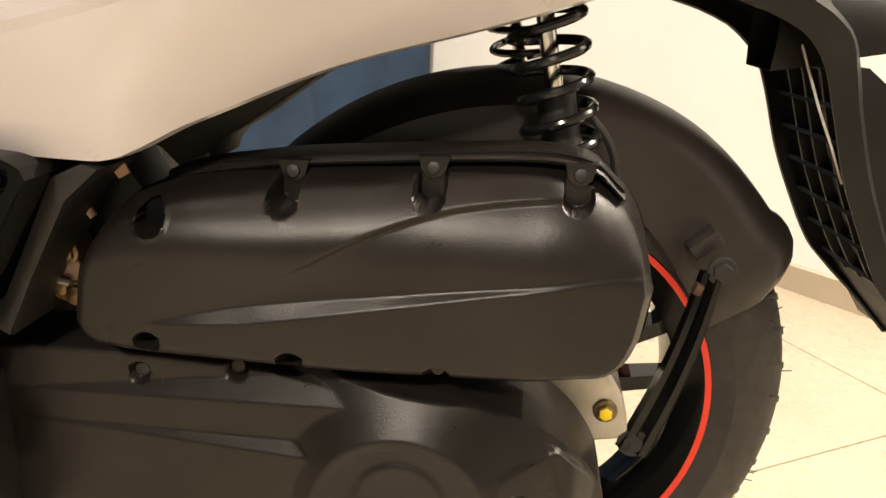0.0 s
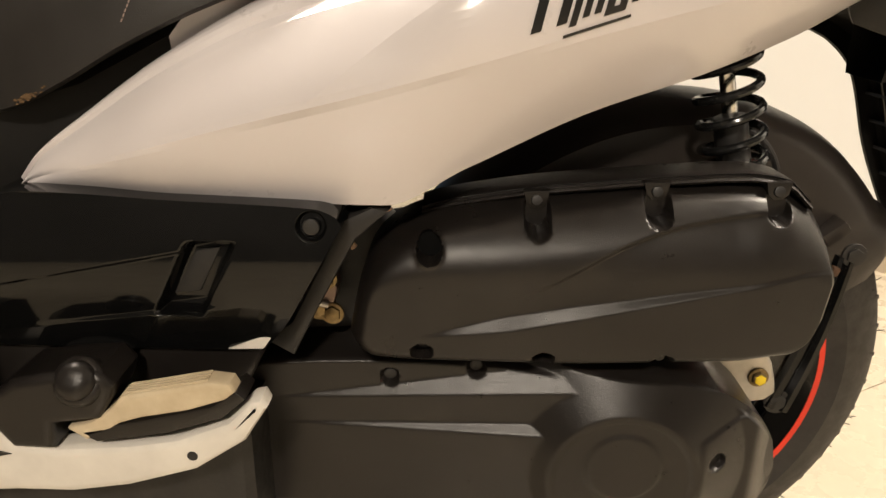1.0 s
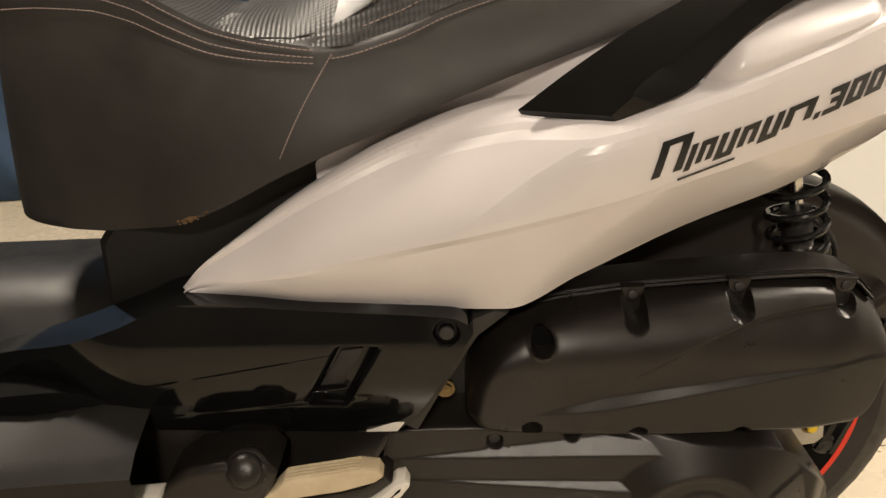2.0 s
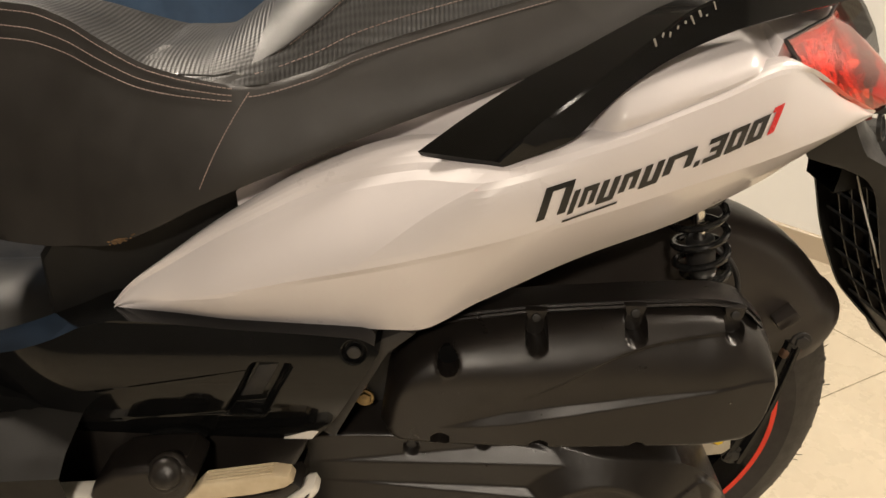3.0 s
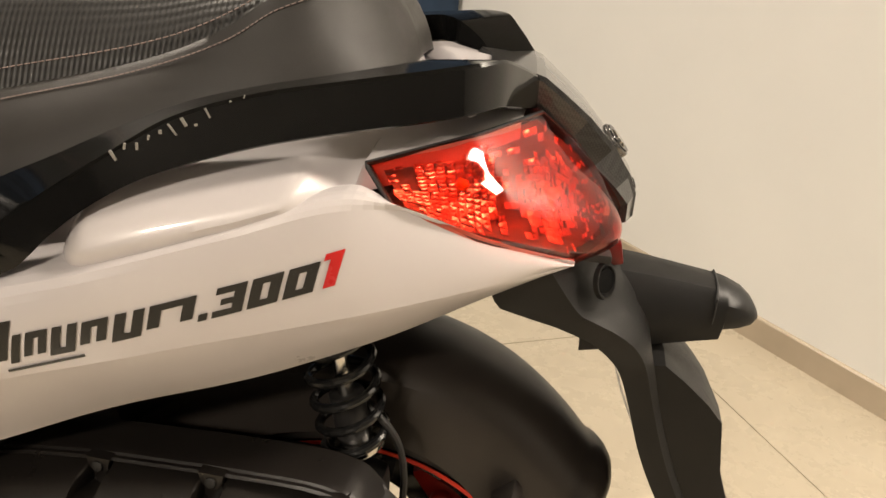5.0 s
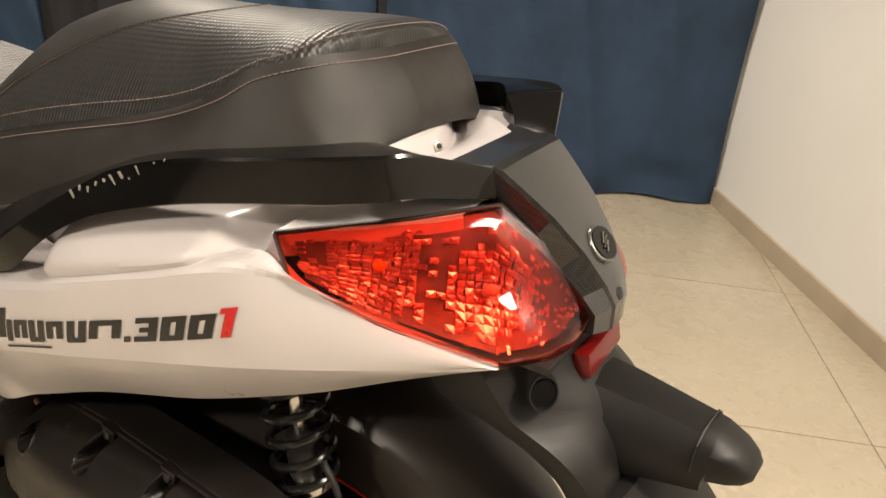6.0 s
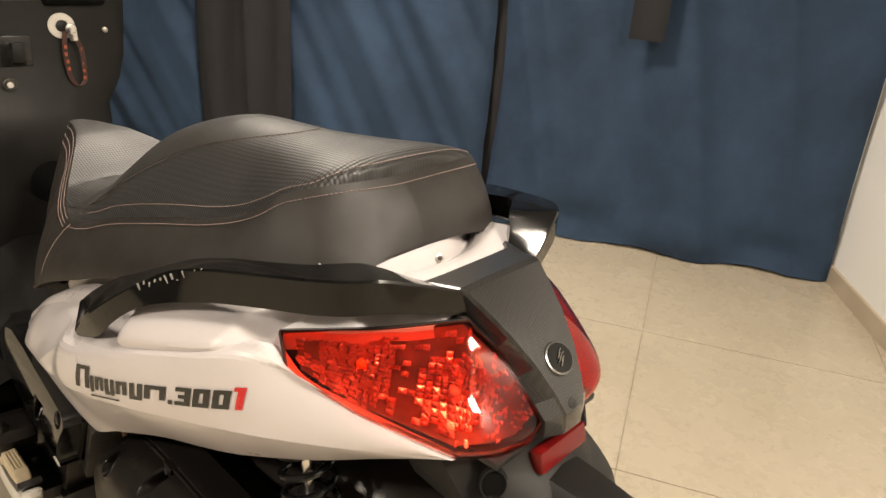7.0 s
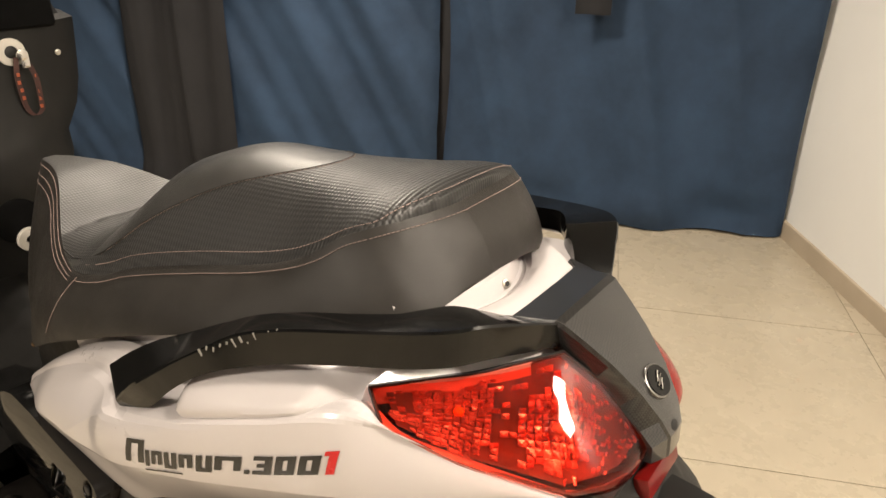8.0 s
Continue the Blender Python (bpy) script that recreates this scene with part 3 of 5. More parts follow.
def airbox_y(x, z, u, v):
    d = rim_distance(x, z)
    fore = 1 - smooth01(0.08, 0.42, u)
    y = 0.294 - (0.050 - 0.016 * fore) * max(0.0, (v - 0.52 - 0.14 * fore) / (0.48 - 0.14 * fore)) ** 2.4 - 0.020 * smooth01(0.2, 1.0, u)
    y -= 0.004 * max(0.0, 1 - u / 0.16) ** 2 + 0.016 * max(0.0, 1 - (1 - u) / 0.20) ** 1.6
    aft = smooth01(0.86, 0.95, u)
    y -= (0.034 - 0.012 * fore) * max(0.0, 1 - d / 0.017) ** 2.2 * (1 - aft)
    y -= (0.010 * min(1.0, max(0.0, 1.25 - d / 0.008)) + 0.010 * max(0.0, 1 - d / 0.003)) * aft  # chamfered rear edge
    # a slim facet that rises rearwards, and a soft blade-shaped hollow above it
    hi = float(np.interp(x, (-0.250, -0.165, 0.10), (0.5365, 0.556, 0.592)))
    lo = float(np.interp(x, (-0.250, -0.165, -0.018, 0.10), (0.5355, 0.543, 0.570, 0.5915)))
    deep = 0.0065 * smooth01(-0.252, -0.165, x) * (1 - 0.75 * smooth01(-0.05, 0.09, x))
    y -= deep * min(1.0, max(0.0, (z - lo) / max(0.003, hi - lo))) * (1 - smooth01(0.0, 0.055, z - hi))
    s = float(curve_at((-0.20, -0.13, -0.062, -0.008, 0.05, 0.10), (0.550, 0.587, 0.622, 0.638, 0.646, 0.650), x)[0]) - z
    y -= 0.0055 * smooth01(-0.0015, 0.0045, s) * (1 - smooth01(0.006, 0.055, s)) * smooth01(-0.17, -0.05, x) * (1 - smooth01(0.03, 0.09, x))
    for bx, bz in BOSSES:  # wells cut down to the screw lugs
        w = math.hypot((x - bx) / 0.0115, max(0.0, bz - 0.017 - z) / 0.0105)
        y -= max(0.0, y - 0.236) * (1 - smooth01(0.86, 1.02, w))
    w = math.hypot((x + 0.236) / 0.0112, (z - 0.617) / 0.0122)
    y += 0.0015 * (1 - smooth01(1.05, 1.35, w))
    y -= 0.042 * (1 - smooth01(0.93, 1.03, w))
    for sx, sz in SLOTS:
        w = math.hypot((x - sx) / 0.0105, (z - sz) / 0.0085)
        y -= 0.018 * (1 - smooth01(0.85, 1.03, w))
    return -y


def cover(top, low, fy, back, nu, nv, lip=0.0):
    """A moulded cover seen from its side: outline from two lines, relief from fy, with a wall running back."""
    bm, rows = bmesh.new(), []
    x0, x1 = top[0][0], top[0][-1]
    for i in range(nu + 1):
        u = i / nu
        uu = 0.5 - 0.5 * math.cos(math.pi * (0.06 + 0.88 * u))
        a, b = 0.5 - 0.5 * math.cos(math.pi * 0.06), 0.5 - 0.5 * math.cos(math.pi * 0.94)
        uu = (uu - a) / (b - a)
        x = x0 + (x1 - x0) * uu
        zt, zl = float(curve_at(*top, x)[0]), float(curve_at(*low, x)[0])
        row = []
        for j in range(nv + 1):
            v = j / nv
            z = zl + (zt - zl) * v
            row.append((x, fy(x, z, uu, v), z))
        rows.append([(x, back, zl)] + row + [(x, back, zt)])
    grid(bm, rows)
    grid(bm, [[(p[0], back, p[2]) for p in rows[0]], rows[0]])
    grid(bm, [rows[-1], [(p[0], back, p[2]) for p in rows[-1]]])
    return bm


airbox = part("air_filter_cover", cover(AB_TOP, AB_LOW, airbox_y, -0.195, 320, 130), MATTE, scooter, "grained black plastic air filter cover", angle=50)
for bx, bz in BOSSES:
    bm = bmesh.new()
    prism(bm, [(bx - 0.012, bz + 0.0075), (bx + 0.012, bz + 0.0085), (bx + 0.009, bz - 0.004), (bx + 0.004, bz - 0.0085), (bx - 0.004, bz - 0.0085), (bx - 0.009, bz - 0.004)], -0.241, -0.21, 0.0015)
    lug = part("screw_lug", bm, MATTE, airbox)
    screw(lug, (bx, -0.2435, bz), (0, -1, 0.2), 0.0052, DARK)
for sx, sz in SLOTS:
    screw(airbox, (sx, -0.268, sz + 0.001), (0, -1, 0), 0.0055, DARK)
# black disc just below the surface stands for the hole's inner shade
bm = bmesh.new()
disc(bm, (-0.236, -0.2690, 0.617), (0, -1, 0), 0.0114, 0.004, 24)
part("hole_shade_disc", bm, RECESS_SHADE, airbox)
# flange and rubber seal along its top
bm = bmesh.new()
rows = []
for x in np.linspace(-0.245, 0.108, 60):
    z = float(curve_at(*AB_TOP, x)[0]) - 0.006 * smooth01(0.085, 0.108, x)
    rows.append([(x, y, z + h) for y, h in ((-0.236, -0.003), (-0.2385, -0.0005), (-0.2365, 0.0015), (-0.2325, 0.001), (-0.2305, 0.003), (-0.2325, 0.0045), (-0.226, 0.006), (-0.19, 0.005), (-0.19, 0.0), (-0.215, -0.004))])
grid(bm, rows, close_v=True)
part("flange", bm, MATTE, airbox, "thin black flange")
bm = bmesh.new()
box(bm, (0.38, 0.09, 0.085), pose(-0.10, -0.135, 0.557), 0.02)
part("filter_box", bm, DARK, airbox)

# --- belt drive cover ---
CVT_TOP = ([-0.475, -0.43, -0.40, -0.28, -0.115, 0.0, 0.05, 0.092, 0.120, 0.132], [0.34, 0.45, 0.490, 0.496, 0.488, 0.478, 0.460, 0.430, 0.390, 0.345])
CVT_LOW = ([-0.475, -0.44, -0.20, -0.05, 0.05, 0.102, 0.125, 0.132], [0.34, 0.275, 0.262, 0.262, 0.265, 0.285, 0.315, 0.345])


def cvt_y(x, z, u, v):
    y = 0.200 + 0.048 * smooth01(0, 0.22, v) * smooth01(0, 0.05, 1 - v) - 0.03 * (1 - smooth01(0, 0.07, 1 - u))
    f = max(0.0, (x + 0.392) / 0.288)
    l1 = 0.442 + (x + 0.389) * 0.160
    l2 = 0.414 + (x + 0.387) * 0.058
    belt = 0.018 * f * min(1.0, max(0.0, (l1 - z) / max(0.001, 0.024 * f))) + 0.010 * f * min(1.0, max(0.0, (l2 - z) / max(0.001, 0.011 * f)))
    belt *= 1 - smooth01(-0.092, -0.080, x)
    r = math.hypot(x + 0.046, z - 0.376)
    cone = 0.283 - 0.62 * max(0.0, r - 0.074) - 0.0012 * (1 - smooth01(0.066, 0.069, r))
    cone += 0.0022 * (1 - smooth01(0.034, 0.040, math.hypot(x + 0.046, z - 0.392)))
    y = max(y + belt, min(cone, y + 0.05))
    # flat shelf behind the pulley
    y += 0.0025 * smooth01(0.420 + (x - 0.03) * 0.32, 0.416 + (x - 0.03) * 0.32, z) * smooth01(0.026, 0.034, x) * (1 - smooth01(0.085, 0.105, x))
    for sx, sz in ((-0.276, 0.468), (-0.191, 0.480), (0.048, 0.393)):
        y -= 0.008 * (1 - smooth01(0.007, 0.010, math.hypot(x - sx, z - sz)))
    return -y


cvt = part("belt_drive_cover", cover(CVT_TOP, CVT_LOW, cvt_y, -0.12, 300, 130), MATTE, scooter, "grained black belt drive cover", angle=50)
for at in ((-0.276, -0.243, 0.468), (-0.191, -0.243, 0.480), (0.048, -0.245, 0.393), (-0.33, -0.262, 0.30), (-0.21, -0.262, 0.29)):
    screw(cvt, at, (0, -1, 0), 0.0065, DARK)
bm = bmesh.new()
box(bm, (0.52, 0.12, 0.17), pose(-0.17, -0.06, 0.36), 0.03)
part("crankcase", bm, DARK, cvt)

# --- underseat body and frame, dark behind the covers ---
bm = bmesh.new()
prism(bm, [(-0.62, 0.50), (-0.36, 0.52), (-0.33, 0.66), (-0.22, 0.70), (-0.06, 0.79), (0.06, 0.83), (0.06, 0.875), (-0.2, 0.865), (-0.55, 0.74), (-0.66, 0.66)], -0.16, 0.11, 0.01)
part("underseat_tub", bm, DARK, scooter)
bm = bmesh.new()
tube(bm, [(-0.42, -0.19, 0.52), (-0.34, -0.19, 0.63), (-0.2, -0.19, 0.75), (0.02, -0.16, 0.85), (0.09, -0.13, 0.865)], 0.013, 12)
part("frame_tube", bm, GLOSS, scooter)
bm = bmesh.new()
tube(bm, [(-0.42, 0.10, 0.52), (-0.34, 0.11, 0.63), (-0.2, 0.13, 0.75), (0.02, 0.13, 0.85), (0.09, 0.10, 0.865)], 0.013, 12)
part("frame_tube", bm, GLOSS, scooter)
bm = bmesh.new()
prism(bm, [(-0.43, 0.38), (-0.25, 0.40), (-0.25, 0.57), (-0.282, 0.607), (-0.300, 0.632), (-0.312, 0.66), (-0.36, 0.66), (-0.41, 0.60)], -0.195, -0.13, 0.006)
prism(bm, [(-0.43, 0.38), (-0.25, 0.40), (-0.25, 0.51), (-0.30, 0.53), (-0.40, 0.52)], -0.132, 0.09, 0.012)
part("engine_block", bm, DARK, scooter)
# jagged lower lip of the storage tub with clips
bm = bmesh.new()
prism(bm, [(-0.330, 0.662), (-0.286, 0.643), (-0.271, 0.628), (-0.261, 0.628), (-0.259, 0.634), (-0.243, 0.642), (-0.242, 0.636), (-0.238, 0.636), (-0.234, 0.648), (-0.226, 0.657), (-0.208, 0.668), (-0.165, 0.700), (-0.10, 0.745), (-0.16, 0.80), (-0.30, 0.72)], -0.16, -0.10, 0.001)
part("tub_lip", bm, DARK, scooter)
for at in ((-0.345, -0.235, 0.535), (-0.392, -0.23, 0.532)):
    bm = bmesh.new()
    disc(bm, at, (0, -1, 0), 0.014, 0.02, 20, 0.003)
    disc(bm, (at[0], at[1] - 0.005, at[2]), (0, -1, 0), 0.008, 0.02, 6, 0.002)
    part("engine_bolt", bm, BRASS, scooter, "zinc-plated engine mount bolt")
bm = bmesh.new()
tube(bm, [(-0.329, -0.239, 0.628), (-0.319, -0.239, 0.615), (-0.308, -0.238, 0.600)], 0.0035, 8)
part("cable_tie", bm, surface("peach_plastic", (0.55, 0.33, 0.2), (0.62, 0.4, 0.26), 0.5), scooter, "peach plastic hose end")
bm = bmesh.new()
box(bm, (0.011, 0.003, 0.019), Matrix.Translation((-0.281, -0.242, 0.645)) @ pose(0, 0, 0, 0, -32, 0), 0.001)
part("tape_tag", bm, surface("peach_tape", (0.55, 0.33, 0.22), (0.65, 0.42, 0.28), 0.6), scooter, "scrap of peach tape")


# --- white side panels ---
PX = [-0.584, -0.566, -0.52, -0.45, -0.36, -0.274, -0.205, -0.10, 0.0, 0.076, 0.105, 0.16, 0.236]
P_B = [(-0.279, 0.667), (-0.280, 0.665), (-0.284, 0.665), (-0.292, 0.665), (-0.290, 0.660), (-0.288, 0.658), (-0.275, 0.688), (-0.252, 0.733), (-0.222, 0.762), (-0.186, 0.786), (-0.172, 0.797), (-0.143, 0.821), (-0.104, 0.852)]
P_C = [(-0.280, 0.669), (-0.287, 0.677), (-0.300, 0.690), (-0.318, 0.708), (-0.322, 0.731), (-0.326, 0.753), (-0.326, 0.773), (-0.305, 0.802), (-0.268, 0.824), (-0.230, 0.836), (-0.212, 0.840), (-0.172, 0.846), (-0.106, 0.853)]
P_S = [(-0.279, 0.671), (-0.282, 0.691), (-0.284, 0.722), (-0.287, 0.766), (-0.276, 0.808), (-0.284, 0.832), (-0.314, 0.843), (-0.304, 0.872), (-0.270, 0.902), (-0.232, 0.922), (-0.209, 0.919), (-0.170, 0.890), (-0.108, 0.854)]
P_U = [(-0.277, 0.672), (-0.276, 0.694), (-0.270, 0.731), (-0.262, 0.780), (-0.245, 0.828), (-0.240, 0.853), (-0.250, 0.856), (-0.252, 0.880), (-0.240, 0.908), (-0.210, 0.934), (-0.207, 0.921), (-0.168, 0.892), (-0.107, 0.8545)]


def panel_rows(x):
    return [(float(curve_at(PX, [p[0] for p in row], x)[0]), float(curve_at(PX, [p[1] for p in row], x)[0])) for row in (P_B, P_C, P_S, P_U)]


def fold_shift(x):
    """How far the panel's upright lines lean back, so that one of them follows the fold."""
    return float(np.interp(x, (-0.52, -0.347, 0.06), (0.0, 0.150, 0.0)))


def fold_height(x, f):
    """The ridge of the fold that runs from the lower crease up to the rail."""
    return 0.0125 * max(0.0, 1 - (-0.347 - x) / 0.16 if x < -0.347 else 1 - (x + 0.347) / 0.26) * (4 * f * (1 - f)) ** 0.5


def panel_y(x, z):
    """How far out the panel's skin lies."""
    r = panel_rows(x)
    zs, ys = [p[1] for p in r], [p[0] for p in r]
    y = float(np.interp(z, zs[:3], ys[:3]))
    if zs[1] < z < zs[2]:
        f = (z - zs[1]) / (zs[2] - zs[1])
        lo, hi = -0.584, 0.236
        for _ in range(30):
            m = (lo + hi) / 2
            lo, hi = (m, hi) if m + fold_shift(m) * f < x else (lo, m)
        y -= fold_height(lo, f) + 4 * f * (1 - f) * 0.004 - 0.004
    return y


def side_panel(side):
    bm, rows = bmesh.new(), []
    for xb in np.concatenate([np.linspace(-0.584, -0.566, 5)[:-1], np.linspace(-0.566, -0.347, 34)[:-1], np.linspace(-0.347, 0.105, 70)[:-1], np.linspace(0.105, 0.236, 26)]):
        b, c, s, u = panel_rows(xb)
        row = [(xb, (b[0] + 0.016), b[1] - 0.002)]
        for (y0, z0), (y1, z1), n, bulge in ((b, c, 8, 0.003), (c, s, 12, 0.004), (s, u, 6, 0.004)):
            for k in range(n):
                f = k / n
                g = 0.0 if n == 8 else f if n == 12 else 1.0
                x = xb + fold_shift(xb) * g
                if g:
                    b, c, s, u = panel_rows(x)
                    (y0, z0), (y1, z1) = (c, s) if n == 12 else (s, u)
                e = 4 * f * (1 - f) * bulge
                if n == 12:
                    e += fold_height(xb, f)
                row.append((x, (y0 + (y1 - y0) * f - e), z0 + (z1 - z0) * f + (e if n == 6 else 0)))
        row.append((x, (u[0]), u[1]))
        row.append((x, (u[0] + 0.012), u[1] - 0.006))
        rows.append(row)
    grid(bm, rows)
    return part("side_panel", sided(bm, side), WHITE, scooter, "pearl white painted side panel", angle=5.5)


panel = side_panel(-1)
side_panel(1)

# model lettering, as plain slanted bars following the panel
def decal_patch(bm, x, w, z0, z1, slant, lean):
    """A slanted patch lying on the panel; lean: the baseline's rise along x."""
    rows = []
    for i in range(4):
        row = []
        for j in range(4):
            xx = -0.163 + (x + 0.163 + w * i / 3) * 1.022
            z = base_line(xx) + z0 + (z1 - z0) * j / 3
            xx += slant * (z0 + (z1 - z0) * j / 3)
            row.append((xx, panel_y(xx, z) - 0.0050, z))
        rows.append(row)
    grid(bm, rows)


def base_line(x):
    return 0.798 + 0.295 * (x + 0.162)


# each: start, width, height, and whether its two strokes meet above or below
BAR_SET = [(-0.163, 0.026, 0.033, 1), (-0.1345, 0.0055, 0.022, 0), (-0.126, 0.014, 0.022, 1), (-0.109, 0.016, 0.022, -1), (-0.090, 0.016, 0.021, 1), (-0.070, 0.018, 0.021, -1), (-0.049, 0.028, 0.021, 1), (-0.0175, 0.0055, 0.0055, 0)]
for bx, bw, bh, kind in BAR_SET:
    bh *= 1.1
    bm = bmesh.new()
    if kind == 0:
        decal_patch(bm, bx, bw, 0, bh, 0.22, 0)
    else:
        st = min(0.0076, bw * 0.38)
        for o in (0, bw - st):
            decal_patch(bm, bx + o, st, 0.004 if kind > 0 else 0.0, bh if kind < 0 else bh - 0.004, 0.22, 0)
        lo = bh - 0.0055 if kind > 0 else 0.0
        decal_patch(bm, bx, bw, lo, lo + 0.0055, 0.22, 0)
    part("decal_bar", bm, DECAL, panel)
# the figures 300 and the red i
for fx, three in ((-0.009, True), (0.0125, False), (0.034, False)):
    bm = bmesh.new()
    decal_patch(bm, fx, 0.0185, 0.0, 0.0055, 0.22, 0)
    decal_patch(bm, fx, 0.0185, 0.0187, 0.0242, 0.22, 0)
    decal_patch(bm, fx + 0.0115, 0.0070, 0.0055, 0.0187, 0.22, 0)
    if three:
        decal_patch(bm, fx + 0.004, 0.0075, 0.0095, 0.0145, 0.22, 0)
    else:
        decal_patch(bm, fx, 0.0070, 0.0055, 0.0187, 0.22, 0)
    part("decal_figure", bm, DECAL, panel)
bm = bmesh.new()
decal_patch(bm, 0.0585, 0.0075, 0.0, 0.0285, 0.22, 0)
decal_patch(bm, 0.0545, 0.0041, 0.0232, 0.0285, 0.22, 0)
part("decal_letter", bm, DECAL_RED, panel, "red letter at the end of the lettering")
bm = bmesh.new()
for k in range(6):
    decal_patch(bm, -0.138 + 0.0083 * k, 0.0085, -0.0068, -0.0045, 0.0, 0)
part("decal_line", bm, DECAL, panel)


# --- upper tail cover: the white band between panel and seat, the hand scoop ---
def tail_cover(side):
    xs = np.concatenate([np.linspace(-0.455, -0.15, 30)[:-1], np.linspace(-0.15, 0.09, 56)[:-1], np.linspace(0.09, 0.175, 12)])
    bm, rows = bmesh.new(), []
    for x in xs:
        zin = float(curve_at([-0.455, -0.43, -0.35, -0.2, -0.1, 0.0, 0.1, 0.19], [0.790, 0.818, 0.860, 0.908, 0.934, 0.950, 0.962, 0.968], x)[0])
        yin = float(curve_at([-0.455, -0.35, -0.2, 0.0, 0.1, 0.19], [-0.250, -0.236, -0.222, -0.170, -0.115, -0.05], x)[0])
        if x < 0.076:
            b, c, s, u = panel_rows(x)
            gap = 1 - smooth01(-0.16, -0.11, x)
            yo, zo = u[0] + 0.006 + 0.010 * gap, u[1] - 0.004 - 0.006 * gap
        else:
            yo = float(curve_at([0.076, 0.148, 0.19], [-0.202, -0.133, -0.064], x)[0])
            zo = float(curve_at([0.076, 0.148, 0.19], [0.946, 0.959, 0.964], x)[0])
        # a swelling pad below the rail, between the panel's upper crease and the tail strip
        pad = smooth01(-0.150, -0.085, x) * (1 - smooth01(0.034, 0.072, x) ** 1.3)
        if x < 0.090:
            ys, zs = panel_rows(min(x, 0.075))[2]
            yo, zo = yo + (ys + 0.006 - yo) * pad, zo + (zs + 0.003 - zo) * pad
        row = [(x, yo + 0.004, zo - 0.022 + 0.014 * pad)]
        yt = yo + (yin - yo) * 0.42 if pad == 0 else yo + ((yin - yo) * 0.42) * (1 - pad) + 0.044 * pad
        zt = zo + (zin - zo) * 0.42 + (max(zin - 0.004, zo + 0.030) - zo - (zin - zo) * 0.42) * pad
        for j in range(13):
            f = j / 12
            e = 0.0125 * pad * math.sin(math.pi * f ** 0.62) ** 0.8
            row.append((x, yo + (yt - yo) * f - e * 0.80, zo + (zt - zo) * f + e * 0.45))
        for j in range(1, 6):
            f = j / 5
            row.append((x, yt + (yin - yt) * f, zt + (zin - zt) * f))
        row.append((x, (yin + 0.06), zin + 0.004))
        rows.append(row)
    grid(bm, rows)
    return part("tail_cover", sided(bm, side), WHITE, scooter, "pearl white tail cover with a hand scoop", angle=40)


tail_cover(-1)
tail_cover(1)
bm, rows = bmesh.new(), []
for i in range(33):
    d = -0.112 + 0.240 * i / 32
    e = max(0.0, abs(d) - 0.055)
    wall, rim = -0.190 - 0.13 * (1 - math.sqrt(1 - (d / 0.150) ** 2)), -0.127 - 0.20 * e - 2.2 * e * e
    row = [(wall - 0.060, 0.990), (wall - 0.006, 0.989), (wall, 0.986), (wall + 0.006, 0.966), (wall + 0.012, 0.963), (wall + 0.019, 0.966)]
    row += [(wall + 0.026 + (rim - wall - 0.026) * f, z) for f, z in ((0.0, 0.976), (0.25, 0.9825), (0.65, 0.9865), (1.0, 0.987))]
    row += [(rim + 0.006, 0.984), (rim + 0.007, 0.970)]
    rows.append([local(a, d, z) for a, z in row])
grid(bm, rows)
shell(bm, -0.0025)
tail_deck = part("tail_deck", bm, WHITE, scooter, "white deck with a raised rim behind the seat", angle=25)
ring = local(-0.184, 0.018, 0.974)
bm = bmesh.new()
disc(bm, ring + Vector((0.003, -0.001, 0.001)), (0.85, -0.25, 0.35), 0.0055, 0.006, 20, 0.0015)
part("screw", bm, METAL, tail_deck)
bm = bmesh.new()
disc(bm, ring + Vector((0.0036, -0.0012, 0.0013)), (0.85, -0.25, 0.35), 0.0030, 0.006, 6)
part("screw_socket", bm, DARK, tail_deck)


# --- tail lamps ---
def lamp_surface(side, out, n=22, m=16):
    top = [(0.079, -0.200, 0.947), (0.148, -0.131, 0.960), (0.189, -0.058, 0.966), (0.232, -0.034, 0.930), (0.270, -0.018, 0.889)]
    low = [(0.103, -0.207, 0.918), (0.165, -0.165, 0.886), (0.236, -0.104, 0.855), (0.252, -0.072, 0.854), (0.264, -0.040, 0.858)]
    rows = []
    for i in range(n + 1):
        u = i / n * 4
        a = [float(np.interp(u, range(5), [p[k] for p in top])) for k in range(3)]
        b = [float(np.interp(u, range(5), [p[k] for p in low])) for k in range(3)]
        row = []
        for j in range(m + 1):
            f = j / m
            e = out * 27 * f * f * (1 - f) * (i / n) * (1 - i / n) * (0.55 + 0.95 * i / n)
            x = a[0] + (b[0] - a[0]) * f + e * 0.75
            row.append((x, (a[1] + (b[1] - a[1]) * f - e * 0.65), a[2] + (b[2] - a[2]) * f))
        rows.append(row)
    return rows


